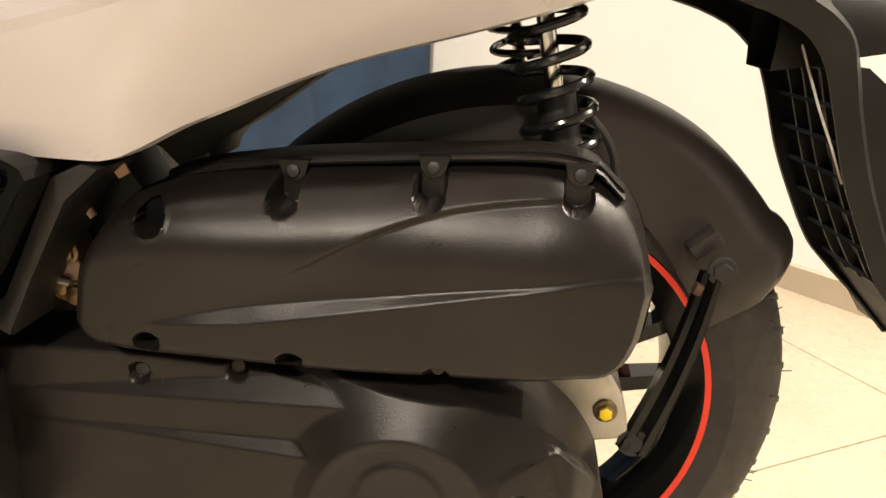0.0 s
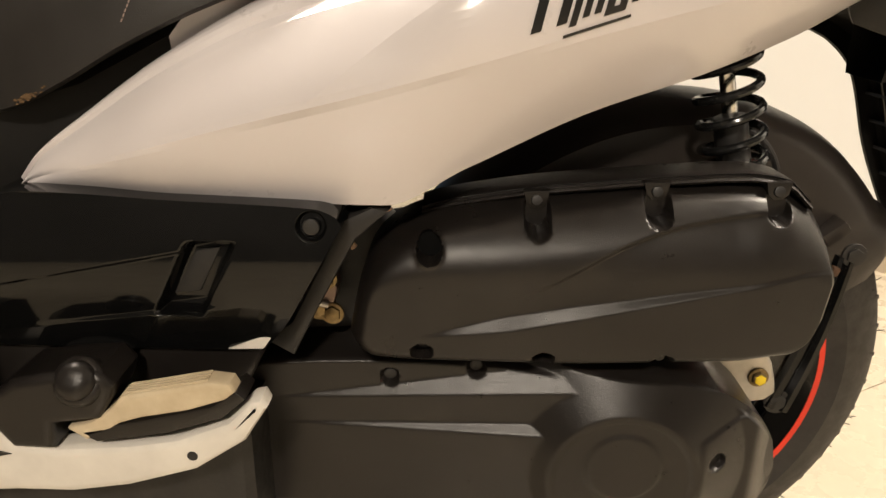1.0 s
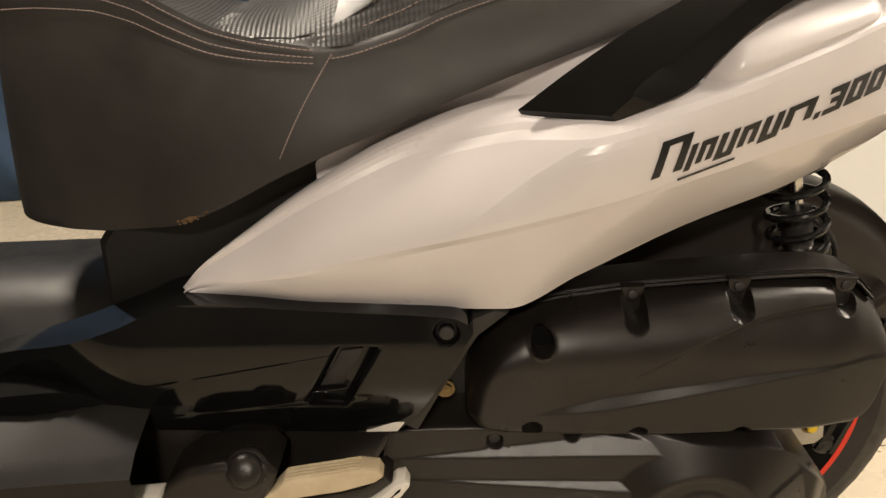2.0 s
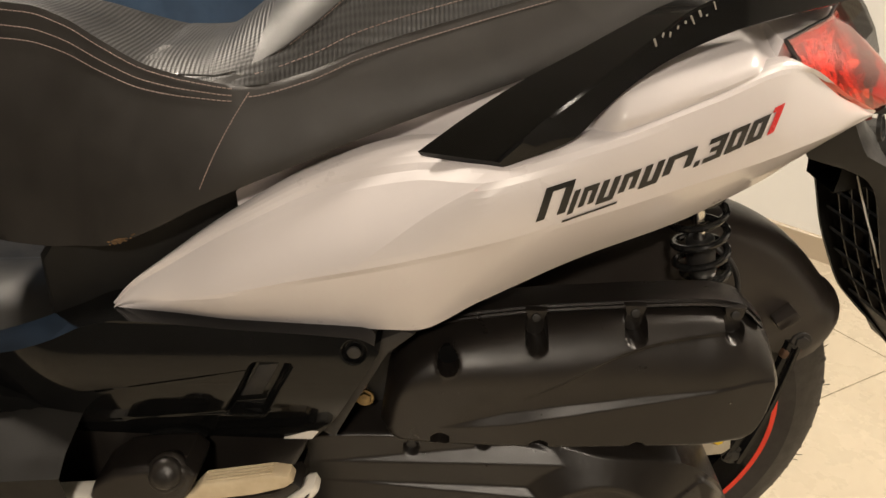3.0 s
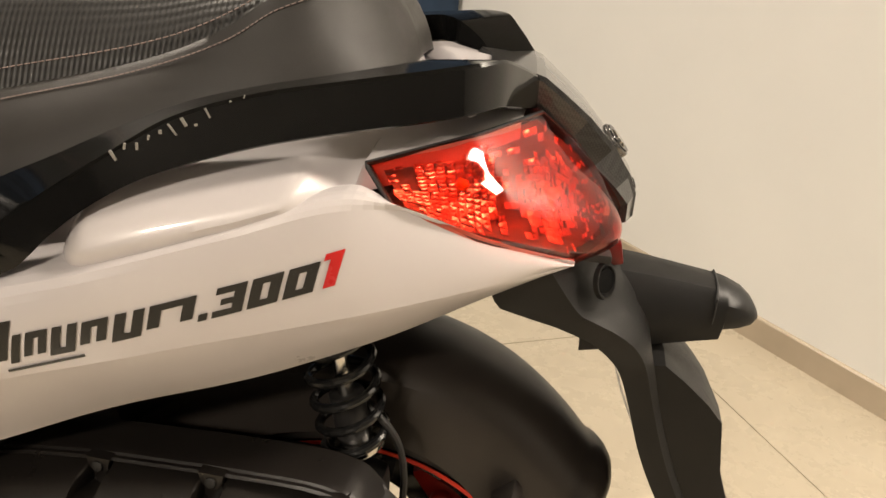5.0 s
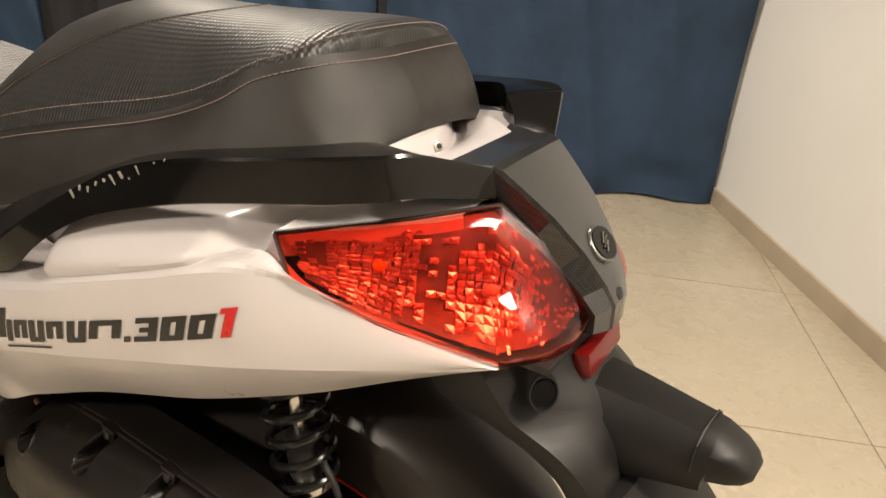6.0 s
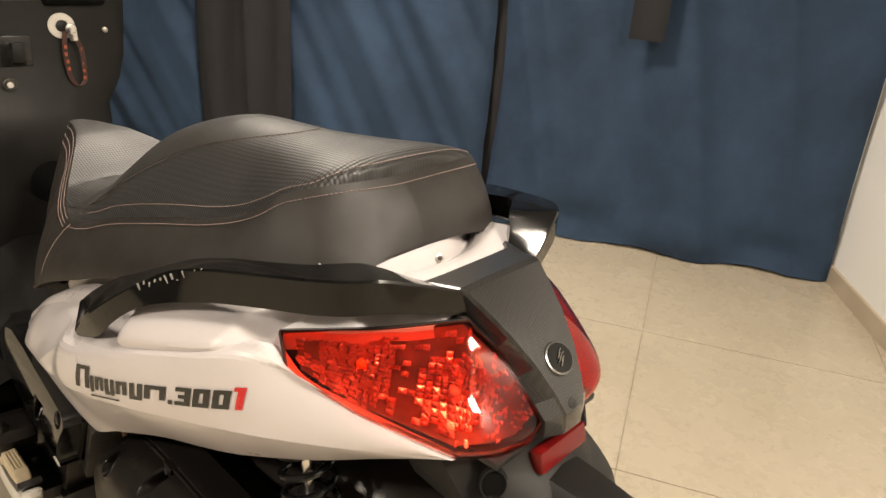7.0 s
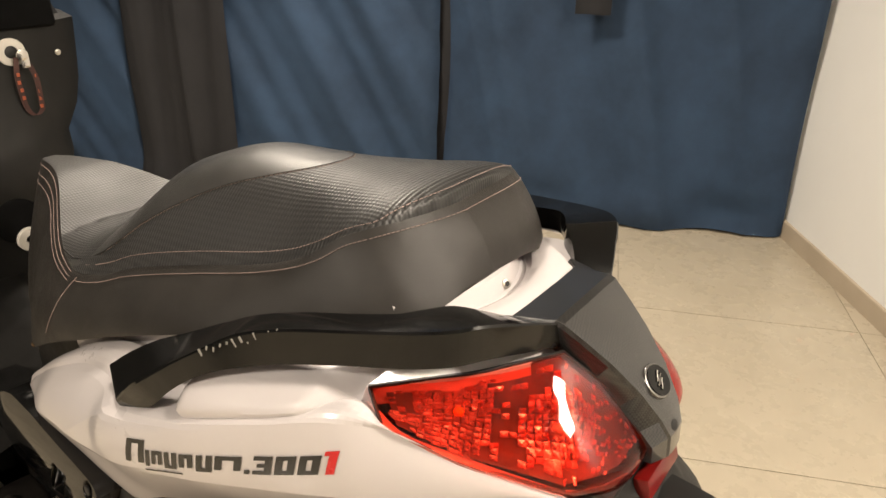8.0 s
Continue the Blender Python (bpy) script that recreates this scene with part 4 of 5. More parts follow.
def tail_lamp(side):
    lamp = new("tail_lamp")
    lamp.parent = scooter
    tagged(lamp, "red tail lamp with a faceted reflector, unlit")
    bm = bmesh.new()
    grid(bm, lamp_surface(side, 0.031))
    shell(bm, -0.0025)
    lens = part("lens", sided(bm, side), RED_GLASS, lamp, "clear red lens", angle=60)
    lens.visible_shadow = False
    # mirror of stepped facets behind the lens, with two round bowls
    bm = bmesh.new()
    rnd = random.Random(21 + side)
    nu, nv = 40, 17
    rows = lamp_surface(side, -0.006, nu, nv)
    c = Vector((0.15, -0.08, 0.905))
    bowls = [Vector((0.140, -0.152, 0.924)), Vector((0.212, -0.088, 0.906))]
    inner = [[Vector(q).lerp(c, 0.10 + 0.10 * max(0.0, 1 - min((Vector(q) - b).length for b in bowls) / 0.036)) for q in r] for r in rows]
    shell_bm = bmesh.new()
    grid(shell_bm, inner)
    part("reflector_shell", sided(shell_bm, side), DULL_MIRROR, lamp, "plain dull mirror round the bowls", angle=60)
    for i in range(nu):
        for j in range(nv):
            quad = [inner[i][j], inner[i + 1][j], inner[i + 1][j + 1], inner[i][j + 1]]
            m = sum(quad, Vector()) / 4
            near = min((m - b).length for b in bowls)
            if near > 0.036 + 0.004 * rnd.random() and rnd.random() > 0.22:
                continue
            out = (m - c).normalized()
            ta, tb = rnd.uniform(-0.30, 0.30), rnd.uniform(-0.22, 0.22)
            lift = rnd.uniform(0.001, 0.003)
            ea, eb = (quad[1] - quad[0]).normalized(), (quad[3] - quad[0]).normalized()
            pts = [m + (q - m) * 0.98 + out * (lift + ta * (q - m).dot(ea) + tb * (q - m).dot(eb)) for q in quad]
            vs = [bm.verts.new(p) for p in pts] + [bm.verts.new(m + out * (lift + 0.0007))]
            for k in range(4):
                bm.faces.new([vs[k], vs[(k + 1) % 4], vs[4]])
    part("reflector", sided(bm, side), REFLECTOR, lamp, "faceted mirror bowls", angle=6)
    for b, r, mat, words in ((bowls[0], 0.0048, AMBER, "amber indicator bulb"), (bowls[1], 0.0050, BULB, "clear brake bulb")):
        bm = bmesh.new()
        bmesh.ops.create_uvsphere(bm, u_segments=20, v_segments=12, radius=r, matrix=Matrix.Translation(b.lerp(c, 0.05)) @ Matrix.Diagonal((1.2, 1.0, 1.0, 1)))
        part("bulb", sided(bm, side), mat, lamp, words)
    bm = bmesh.new()
    edge = lamp_surface(side, 0.031)
    ring = [r[0] for r in edge] + edge[-1][1:] + [r[-1] for r in reversed(edge[:-1])] + edge[0][-2:0:-1]
    tube(bm, ring, 0.0022, 6, closed=True)
    part("seal", sided(bm, side), DARK, lamp)


REFLECTOR = surface("mirror_reflector", (0.80, 0.78, 0.75), (0.9, 0.88, 0.85), 0.26, stain=40, metal=0.9)
DULL_MIRROR = surface("dull_mirror", (0.09, 0.085, 0.08), (0.22, 0.21, 0.20), 0.38, stain=60, metal=0.6)
AMBER = surface("amber_bulb_glass", (0.75, 0.30, 0.03), (0.85, 0.38, 0.05), 0.08)
BULB = surface("pale_bulb_glass", (0.70, 0.68, 0.64), (0.80, 0.78, 0.74), 0.08)
tail_lamp(-1)
tail_lamp(1)

# --- carbon-look cowl between the lamps ---
bm, rows = bmesh.new(), []
for a, z, w, low_a, low_w, low_z in ((-0.128, 0.985, 0.066, -0.126, 0.058, 0.955), (-0.126, 0.9905, 0.066, -0.122, 0.056, 0.955), (-0.087, 0.9975, 0.0585, -0.086, 0.048, 0.966), (-0.080, 0.9955, 0.0570, -0.083, 0.0475, 0.9655), (-0.060, 0.981, 0.0500, -0.070, 0.0445, 0.956), (-0.036, 0.962, 0.0415, -0.050, 0.041, 0.942), (-0.010, 0.936, 0.0310, -0.025, 0.0375, 0.920),
                                     (0.010, 0.909, 0.0210, -0.003, 0.035, 0.900), (0.019, 0.890, 0.0140, 0.010, 0.033, 0.886), (0.020, 0.868, 0.0130, 0.011, 0.032, 0.868)):
    half = [(0.0, a + 0.001, z + 0.0005), (w * 0.55, a + 0.0005, z), (w, a, z - 0.0008), (w + 0.0012, a - 0.002, z - 0.0025), (low_w + 0.001, low_a, low_z), (low_w - 0.004, low_a - 0.012, low_z - 0.006)]
    rows.append([local(p, -d, q) for d, p, q in half[::-1]] + [local(p, d, q) for d, p, q in half[1:]])
grid(bm, rows)
shell(bm, -0.002)
cowl = part("tail_cowl", bm, CARBON, scooter, "carbon-pattern centre cowl between the lamps", angle=12)
bn = Vector((0.72, 0, 0.69)).normalized()
bm = bmesh.new()
disc(bm, local(-0.006, -0.002, 0.934) + bn * 0.004, bn, 0.0175, 0.008, 40, 0.002)
badge = part("badge", bm, surface("dull_chrome", (0.16, 0.155, 0.15), (0.26, 0.25, 0.24), 0.25, metal=0.9), cowl, "round black badge with a bright emblem")
bm = bmesh.new()
disc(bm, local(-0.006, -0.002, 0.934) + bn * 0.0052, bn, 0.0150, 0.002, 40)
part("badge_face", bm, GLOSS, badge)
side_v = Vector((0, 1, 0))
up_v = bn.cross(side_v)
for k, (o, ln) in enumerate(((-0.004, 0.009), (0.0, 0.012), (0.004, 0.009))):
    bm = bmesh.new()
    c = local(-0.006, -0.002, 0.934) + bn * 0.0056
    tube(bm, [c + up_v * o + side_v * ln * f + up_v * 0.004 * math.sin(f * 3) for f in (-0.5, -0.25, 0, 0.25, 0.5)], 0.0011, 6)
    part("badge_stroke", bm, CHROME, badge)
screw(cowl, local(0.020, -0.004, 0.897), (0.9, 0, 0.4), 0.006, DARK)


# --- grab rails: a wide blade at the foot, then a flat-topped bar round the tail ---
def rail(side):
    st = [  # outer ridge, inner top edge, outer lower edge: along, sideways, up
        (-0.492, 0.261, 0.852, -0.562, 0.224, 0.850, -0.487, 0.260, 0.846), (-0.460, 0.261, 0.884, -0.516, 0.222, 0.884, -0.424, 0.261, 0.873), (-0.426, 0.258, 0.910, -0.467, 0.217, 0.915, -0.400, 0.257, 0.897),
        (-0.395, 0.252, 0.933, -0.420, 0.209, 0.938, -0.375, 0.251, 0.918), (-0.360, 0.243, 0.957, -0.376, 0.200, 0.960, -0.342, 0.243, 0.938), (-0.322, 0.230, 0.981, -0.334, 0.190, 0.979, -0.306, 0.231, 0.951),
        (-0.270, 0.216, 0.998, -0.285, 0.178, 0.993, -0.262, 0.217, 0.963), (-0.215, 0.199, 1.008, -0.238, 0.168, 1.003, -0.212, 0.200, 0.972), (-0.160, 0.180, 1.017, -0.194, 0.155, 1.012, -0.157, 0.180, 0.980),
        (-0.133, 0.166, 1.021, -0.178, 0.138, 1.014, -0.131, 0.165, 0.984), (-0.116, 0.146, 1.022, -0.166, 0.118, 1.013, -0.115, 0.143, 0.985), (-0.099, 0.103, 1.011, -0.143, 0.090, 1.003, -0.098, 0.096, 0.976), (-0.083, 0.058, 0.9965, -0.127, 0.066, 0.990, -0.082, 0.048, 0.966)]
    xs, rows = np.arange(len(st)), []
    for q in np.linspace(0, len(st) - 1, 73):
        p = [float(curve_at(xs, [w[k] for w in st], q)[0]) for k in range(9)]
        o, i, b = Vector(p[0:3]), Vector(p[3:6]), Vector(p[6:9])
        c = i + (b - o) * 0.8
        ring = []
        for a, e, k in ((o, i, 0.03), (o, i, 0.10), (o, i, 0.90), (o, i, 1.0), (i, c, 0.25), (i, c, 0.9), (c, b, 0.12), (c, b, 0.92), (b, o, 0.06), (b, o, 0.93)):
            v = a.lerp(e, k)
            ring.append(local(v.x, side * v.y, v.z))
        rows.append(ring)
    bm = bmesh.new()
    vs = grid(bm, rows, close_v=True)
    bm.faces.new(vs[0])
    bm.faces.new(vs[-1])
    return part("grab_rail", bm, GLOSS, scooter, "gloss black grab rail, scratched on its top edge", angle=20)


SCUFF = surface("grey_scuff", (0.22, 0.21, 0.19), (0.34, 0.32, 0.29), 0.6)
left_rail = rail(-1)
rail(1)
rnd = random.Random(12)
for k in range(13):
    f = k / 12
    bm = bmesh.new()
    c = local(-0.358 + 0.085 * f, -0.2435 + 0.028 * f, 0.9575 + 0.0405 * f - rnd.uniform(0.0, 0.006))
    box(bm, (0.0008 + rnd.random() * 0.0014, 0.0012, 0.002 + rnd.random() * 0.008), Matrix.Translation(c) @ pose(0, 0, 0, 0, rnd.uniform(-35, 20), 20))
    part("scratch", bm, SCUFF, left_rail)

# --- seat ---
SX = [-0.800, -0.793, -0.775, -0.735, -0.690, -0.646, -0.608, -0.559, -0.509, -0.459, -0.40, -0.35, -0.24, -0.134, -0.05, -0.015, 0.004, 0.016, 0.024, 0.028]
S_SEAM_W = [0.0001, 0.008, 0.016, 0.026, 0.042, 0.064, 0.088, 0.118, 0.142, 0.156, 0.156, 0.147, 0.133, 0.126, 0.122, 0.119, 0.113, 0.099, 0.070, 0.0001]
S_LOW_W = [0.0001, 0.052, 0.082, 0.106, 0.124, 0.144, 0.168, 0.184, 0.192, 0.196, 0.195, 0.192, 0.186, 0.170, 0.146, 0.124, 0.106, 0.084, 0.054, 0.0001]
S_LOW = [0.720, 0.715, 0.712, 0.711, 0.713, 0.722, 0.733, 0.756, 0.784, 0.808, 0.832, 0.853, 0.893, 0.927, 0.950, 0.962, 0.971, 0.980, 0.989, 0.993]
S_SEAM = [0.940, 0.944, 0.948, 0.951, 0.950, 0.940, 0.924, 0.906, 0.898, 0.894, 0.908, 0.928, 0.960, 0.990, 1.025, 1.044, 1.052, 1.057, 1.060, 1.061]
S_TOP = [0.940, 0.944, 0.948, 0.950, 0.948, 0.936, 0.919, 0.905, 0.909, 0.940, 0.992, 1.030, 1.061, 1.066, 1.071, 1.073, 1.073, 1.070, 1.066, 1.063]


def seat_at(x):
    return [float(curve_at(SX, s, x)[0]) for s in (S_SEAM_W, S_LOW_W, S_LOW, S_SEAM, S_TOP)]


def seat_point(x, off, z):
    """A point beside the seat's middle line; the rear leans to the right, its left corner is the rounder one."""
    if off > 0:
        off *= 1 + 0.33 * smooth01(-0.17, -0.01, x)
    else:
        x -= 0.024 * smooth01(-0.12, 0.02, x) * min(1.0, -off / 0.12) ** 1.5 * smooth01(0.985, 1.045, z)
    return (x - 0.12 * off, mid(x) + off, z)


def left_inset(x):
    """The left rear corner is rounder than the right one."""
    return 1 - 0.10 * smooth01(-0.09, 0.012, x)


def seat_top(x, g):
    ws, wl, lo, zs, zt = seat_at(x)
    ws *= left_inset(x) if g < 0 else 1
    crown = 1 - abs(g) ** 2.4
    return seat_point(x, g * ws, zs + (zt - zs) * crown + 0.008 * (1 - abs(g) ** 6) * (1 if zt > zs else 0.3) * min(1, ws / 0.05))


def rear_lean(x):
    """How far the seat's back slopes out below its seam."""
    return 0.044 * smooth01(-0.13, 0.016, x)


def seat_side(x, f, s=-1):
    """A point on a flank: f = 0 at the seam, 1 at the lower edge; the back bulges out below the seam."""
    ws, wl, lo, zs, zt = seat_at(x)
    ws *= left_inset(x) if s < 0 else 1
    w = ws + (wl - ws) * (1 - (1 - f) ** 1.7)
    full = 0.35 * f + 0.65 * (1 - (1 - f) ** 2.4)
    k = smooth01(0.0, 0.10, w)
    out = rear_lean(x) * (full + (f - full) * k if s < 0 else full * (1 + 0.25 * k))
    return seat_point(x + out, s * w, zs + (lo - zs) * f)


def span(a, b, n):
    return [a + (b - a) * (0.5 - 0.5 * math.cos(math.pi * i / n)) for i in range(n + 1)]


def edge_rider(g):
    return -0.425 - 0.035 * abs(g) ** 1.5


def edge_pillion(g):
    return -0.127 - 0.41 * abs(g) ** 2.4 + 0.08 * max(0.0, abs(g) - 0.93)


seat = new("seat")
seat.parent = scooter
tagged(seat, "black stepped seat with ribbed covers and pink stitching")
bm = bmesh.new()
for s in (-1, 1):
    rows = []
    for x in span(-0.800, 0.028, 150):
        ws, wl, lo, zs, zt = seat_at(x)
        lean = rear_lean(x)
        ws *= left_inset(x) if s < 0 else 1
        row = [seat_point(x, s * ws * 0.8, zs - 0.003)]
        for f in (0, 0.06, 0.16, 0.3, 0.45, 0.6, 0.75, 0.88, 0.96, 1.0):
            row.append(seat_side(x, f, s))
        row.append(seat_point(x + lean * 0.95, s * wl * 0.95, lo - 0.003))
        row.append(seat_point(x, s * wl * 0.5, lo + 0.004))
        row.append(seat_point(x, 0, lo + 0.004))
        rows.append(row)
    grid(bm, rows)
bmesh.ops.remove_doubles(bm, verts=bm.verts, dist=0.0004)
bmesh.ops.recalc_face_normals(bm, faces=bm.faces)
part("seat_side", bm, VINYL, seat, "grained black vinyl side", angle=60)


def top_patch(name, fa, fb, material, label, nu=40, nv=34):
    bm, rows = bmesh.new(), []
    for i in range(nu + 1):
        row = []
        for j in range(nv + 1):
            g = -1 + 2 * j / nv
            a, b = fa(g), fb(g)
            f = 1 - (1 - i / nu) ** 2 if b > 0 else i / nu
            row.append(seat_top(a + (b - a) * f, g))
        rows.append(row)
    grid(bm, rows)
    return part(name, bm, material, seat, label, angle=60)


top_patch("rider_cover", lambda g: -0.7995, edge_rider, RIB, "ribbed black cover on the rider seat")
top_patch("lumbar_cover", edge_rider, edge_pillion, LUMBAR, "smooth black cover over the step", 24)
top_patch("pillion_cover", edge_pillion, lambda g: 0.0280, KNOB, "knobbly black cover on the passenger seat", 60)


def stitches(points, lift=(0, 0, 0.0008), step=0.0046, r=0.00055):
    """A line of short thread stitches along points on the seat."""
    bm = bmesh.new()
    pts = [Vector(p) + Vector(lift) for p in points]
    carry = 0.0
    for a, b in zip(pts, pts[1:]):
        d = b - a
        n = max(1, int(d.length / step + carry))
        for k in range(n):
            p, q = a + d * (k / n), a + d * ((k + 0.72) / n)
            tube(bm, [p, q], r, 5)
    return part("stitching", bm, STITCH, seat, "pale pink stitching")


stitches([seat_top(x, -0.95) for x in np.linspace(-0.45, 0.008, 80)] + [seat_top(0.008 + 0.013 * (1 - g ** 4), g) for g in np.linspace(-0.93, 0.95, 30)] + [seat_top(x, 0.95) for x in np.linspace(0.008, -0.45, 80)], (0, 0, 0.0014))
stitches([seat_side(x, 0.10) for x in np.linspace(-0.455, 0.006, 110)], (0, -0.0012, 0))
stitches([seat_side(0.028 - 0.022 * q ** 3, 0.10) for q in np.linspace(1, 0.05, 24)] + [seat_side(0.028 - 0.030 * q ** 3, 0.10, 1) for q in np.linspace(0.05, 1, 26)], (0.0012, -0.0006, 0.0004))
for f in (0.03, 0.09, 0.14):
    stitches([seat_side(x, f) for x in np.linspace(-0.790, -0.47, 64)], (0, -0.0012, 0.0002))
stitches([seat_top(edge_pillion(g), g) for g in np.linspace(-0.99, 0.99, 60)], (0, 0, 0.0002), r=0.0004)
stitches([seat_side(-0.455 - 0.05 * f, 0.06 + 0.8 * f) for f in np.linspace(0, 1, 30)], (0, -0.0010, 0), r=0.0006)
bm = bmesh.new()
tube(bm, [Vector(seat_top(edge_pillion(g), g)) + Vector((-0.002, 0, -0.0002)) for g in np.linspace(-0.99, 0.99, 50)], 0.0013, 6)
part("cover_seam", bm, DARK, seat)
# torn corner of the cover
bm = bmesh.new()
rnd = random.Random(2)
for k in range(14):
    x = -0.606 + 0.0022 * k + rnd.uniform(-0.002, 0.002)
    q = Vector(seat_side(x, 0.985))
    r = 0.0010 + 0.0022 * max(0, 1 - abs(k - 5) / 5) * rnd.random()
    bmesh.ops.create_icosphere(bm, subdivisions=1, radius=r, matrix=Matrix.Translation(q + Vector((0, -0.0005, rnd.uniform(-0.003, 0.002)))) @ Matrix.Diagonal((1.6, 0.7, 1.0, 1)))
part("torn_edge", bm, surface("bare_foam", (0.07, 0.038, 0.015), (0.16, 0.10, 0.05), 0.9, grain=300, grain_bump=0.6), seat, "torn edge showing brown foam")

# --- under-seat front body and tunnel ---
bm = bmesh.new()
prism(bm, [(-0.69, 0.50), (-0.40, 0.50), (-0.40, 0.82), (-0.46, 0.80), (-0.55, 0.755), (-0.60, 0.740), (-0.66, 0.735), (-0.685, 0.70)], -0.236, 0.06, 0.02, 3)
part("underseat_body", bm, GREY, scooter, "dark grey plastic body below the seat")
bm, rows = bmesh.new(), []
for x in np.linspace(-1.16, -0.62, 28):
    c, up = mid(x), 0.04 * smooth01(-0.95, -1.16, x) + 0.035 * smooth01(-0.75, -0.63, x)
    rows.append([(x, c + y, z + up * (1 if abs(y) < 0.2 else 0)) for y, z in ((-0.27, 0.44), (-0.285, 0.53), (-0.265, 0.545), (-0.15, 0.548), (-0.105, 0.57), (-0.075, 0.602), (-0.04, 0.616), (0, 0.619), (0.04, 0.616), (0.075, 0.602), (0.105, 0.57), (0.15, 0.548), (0.265, 0.545), (0.285, 0.53), (0.27, 0.44))])
grid(bm, rows)
grid(bm, [[r[0] for r in rows], [r[-1] for r in rows]])
part("floorboard", bm, GREY, scooter, "dark grey footboard with its centre tunnel", angle=40)

# --- gloss black lower side panel ---
BP_TOP = ([-0.80, -0.713, -0.64, -0.60, -0.566, -0.45, -0.33, -0.312, -0.306], [0.590, 0.618, 0.648, 0.666, 0.672, 0.667, 0.662, 0.656, 0.648])
BP_LOW = ([-0.80, -0.43, -0.385, -0.365, -0.33, -0.312, -0.306], [0.530, 0.530, 0.530, 0.548, 0.606, 0.638, 0.648])


def black_y(x, z, u, v):
    y = 0.312 + 0.012 * math.sin(math.pi * min(1, max(0, (z - 0.53) / 0.14)))
    y -= 0.05 * smooth01(-0.60, -0.80, x) ** 1.4
    # shallow band between two creases, deepening towards the slot
    line, low = 0.602 + (x + 0.557) * 0.20, 0.548 + (x + 0.625) * 0.138
    band = smooth01(-0.66, -0.46, x) * (1 - smooth01(-0.43, -0.40, x))
    y -= 0.0022 * band * smooth01(line + 0.0008, line - 0.0022, z) * smooth01(low - 0.004, low + 0.002, z)
    sx = x - (z - 0.60) * 0.5
    inside = smooth01(-0.4535, -0.4455, sx) * (1 - smooth01(-0.4165, -0.4085, sx)) * smooth01(0.565, 0.572, z) * (1 - smooth01(0.628, 0.635, z))
    y -= 0.016 * inside
    d = math.hypot((x + 0.331), (z - 0.648))
    y -= 0.006 * (1 - smooth01(0.010, 0.013, d))
    return -y


lower_panel = part("lower_panel", cover(BP_TOP, BP_LOW, black_y, -0.24, 380, 140), GLOSS, scooter, "gloss black lower side panel with a slot", angle=40)
screw(lower_panel, (-0.331, -0.3195, 0.648), (0, -1, 0), 0.0072, DARK)
bm = bmesh.new()
prism(bm, [(-0.455, 0.581), (-0.431, 0.584), (-0.409, 0.626), (-0.432, 0.622)], -0.3085, -0.295, 0.004)
part("slot_insert", bm, DARK, lower_panel)
bm = bmesh.new()
prism(bm, [(-0.41, 0.5325), (-0.379, 0.5335), (-0.366, 0.552)], -0.316, -0.305, 0.001)
part("panel_chip", bm, TRIM_WHITE, lower_panel, "cream chip at the panel corner")
# flat black half-disc instead of a modelled recess, its shade as colour
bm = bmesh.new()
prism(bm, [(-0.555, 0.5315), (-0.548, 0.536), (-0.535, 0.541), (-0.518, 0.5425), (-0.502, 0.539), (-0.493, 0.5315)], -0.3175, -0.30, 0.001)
part("drain_shade", bm, RECESS_SHADE, lower_panel)
# flat black arch laid on the panel to paint in a dark hollow
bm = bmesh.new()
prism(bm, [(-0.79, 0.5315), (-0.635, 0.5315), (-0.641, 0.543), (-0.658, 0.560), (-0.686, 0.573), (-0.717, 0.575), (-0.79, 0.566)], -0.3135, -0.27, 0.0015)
part("front_shade", bm, RECESS_SHADE, lower_panel, "black arched piece painted as a shaded hollow at the panel foot")
# matt flap beside the engine
bm = bmesh.new()
prism(bm, [(-0.385, 0.525), (-0.36, 0.545), (-0.31, 0.643), (-0.285, 0.655), (-0.27, 0.652), (-0.30, 0.625), (-0.335, 0.56), (-0.36, 0.51)], -0.286, -0.22, 0.005)
part("engine_flap", bm, DARK, scooter)
# skirt under the panel
bm = bmesh.new()
prism(bm, [(-0.98, 0.528), (-0.384, 0.528), (-0.392, 0.505), (-0.42, 0.45), (-0.47, 0.39), (-0.98, 0.37)], -0.305, -0.18, 0.006)
part("side_skirt", bm, MATTE, scooter, "matt black side skirt")

# --- passenger footrest in its white trim ---
foot = new("footrest")
foot.parent = scooter
foot.location = (-0.009, 0.030, -0.014)
tagged(foot, "folded passenger footrest in a white trim")
bm = bmesh.new()
prism(bm, [(-0.80, 0.42), (-0.709, 0.456), (-0.643, 0.502), (-0.597, 0.507), (-0.571, 0.481), (-0.538, 0.477), (-0.476, 0.482), (-0.434, 0.489), (-0.390, 0.507), (-0.369, 0.528), (-0.360, 0.530), (-0.356, 0.521), (-0.377, 0.488), (-0.421, 0.458), (-0.48, 0.440), (-0.53, 0.432), (-0.58, 0.432), (-0.63, 0.428), (-0.70, 0.408), (-0.80, 0.365)], -0.400, -0.372, 0.009, 4)
part("trim", bm, TRIM_WHITE, foot, "scuffed white plastic trim")
bm = bmesh.new()
prism(bm, [(-0.620, 0.462), (-0.608, 0.480), (-0.576, 0.472)], -0.4015, -0.38, 0.001)
part("trim_hole", bm, DARK, foot)
bm = bmesh.new()
prism(bm, [(-0.500, 0.487), (-0.44, 0.497), (-0.392, 0.513), (-0.372, 0.531), (-0.379, 0.538), (-0.40, 0.524), (-0.46, 0.509), (-0.52, 0.497)], -0.402, -0.368, 0.003)
part("tray", bm, MATTE, foot)
bm = bmesh.new()
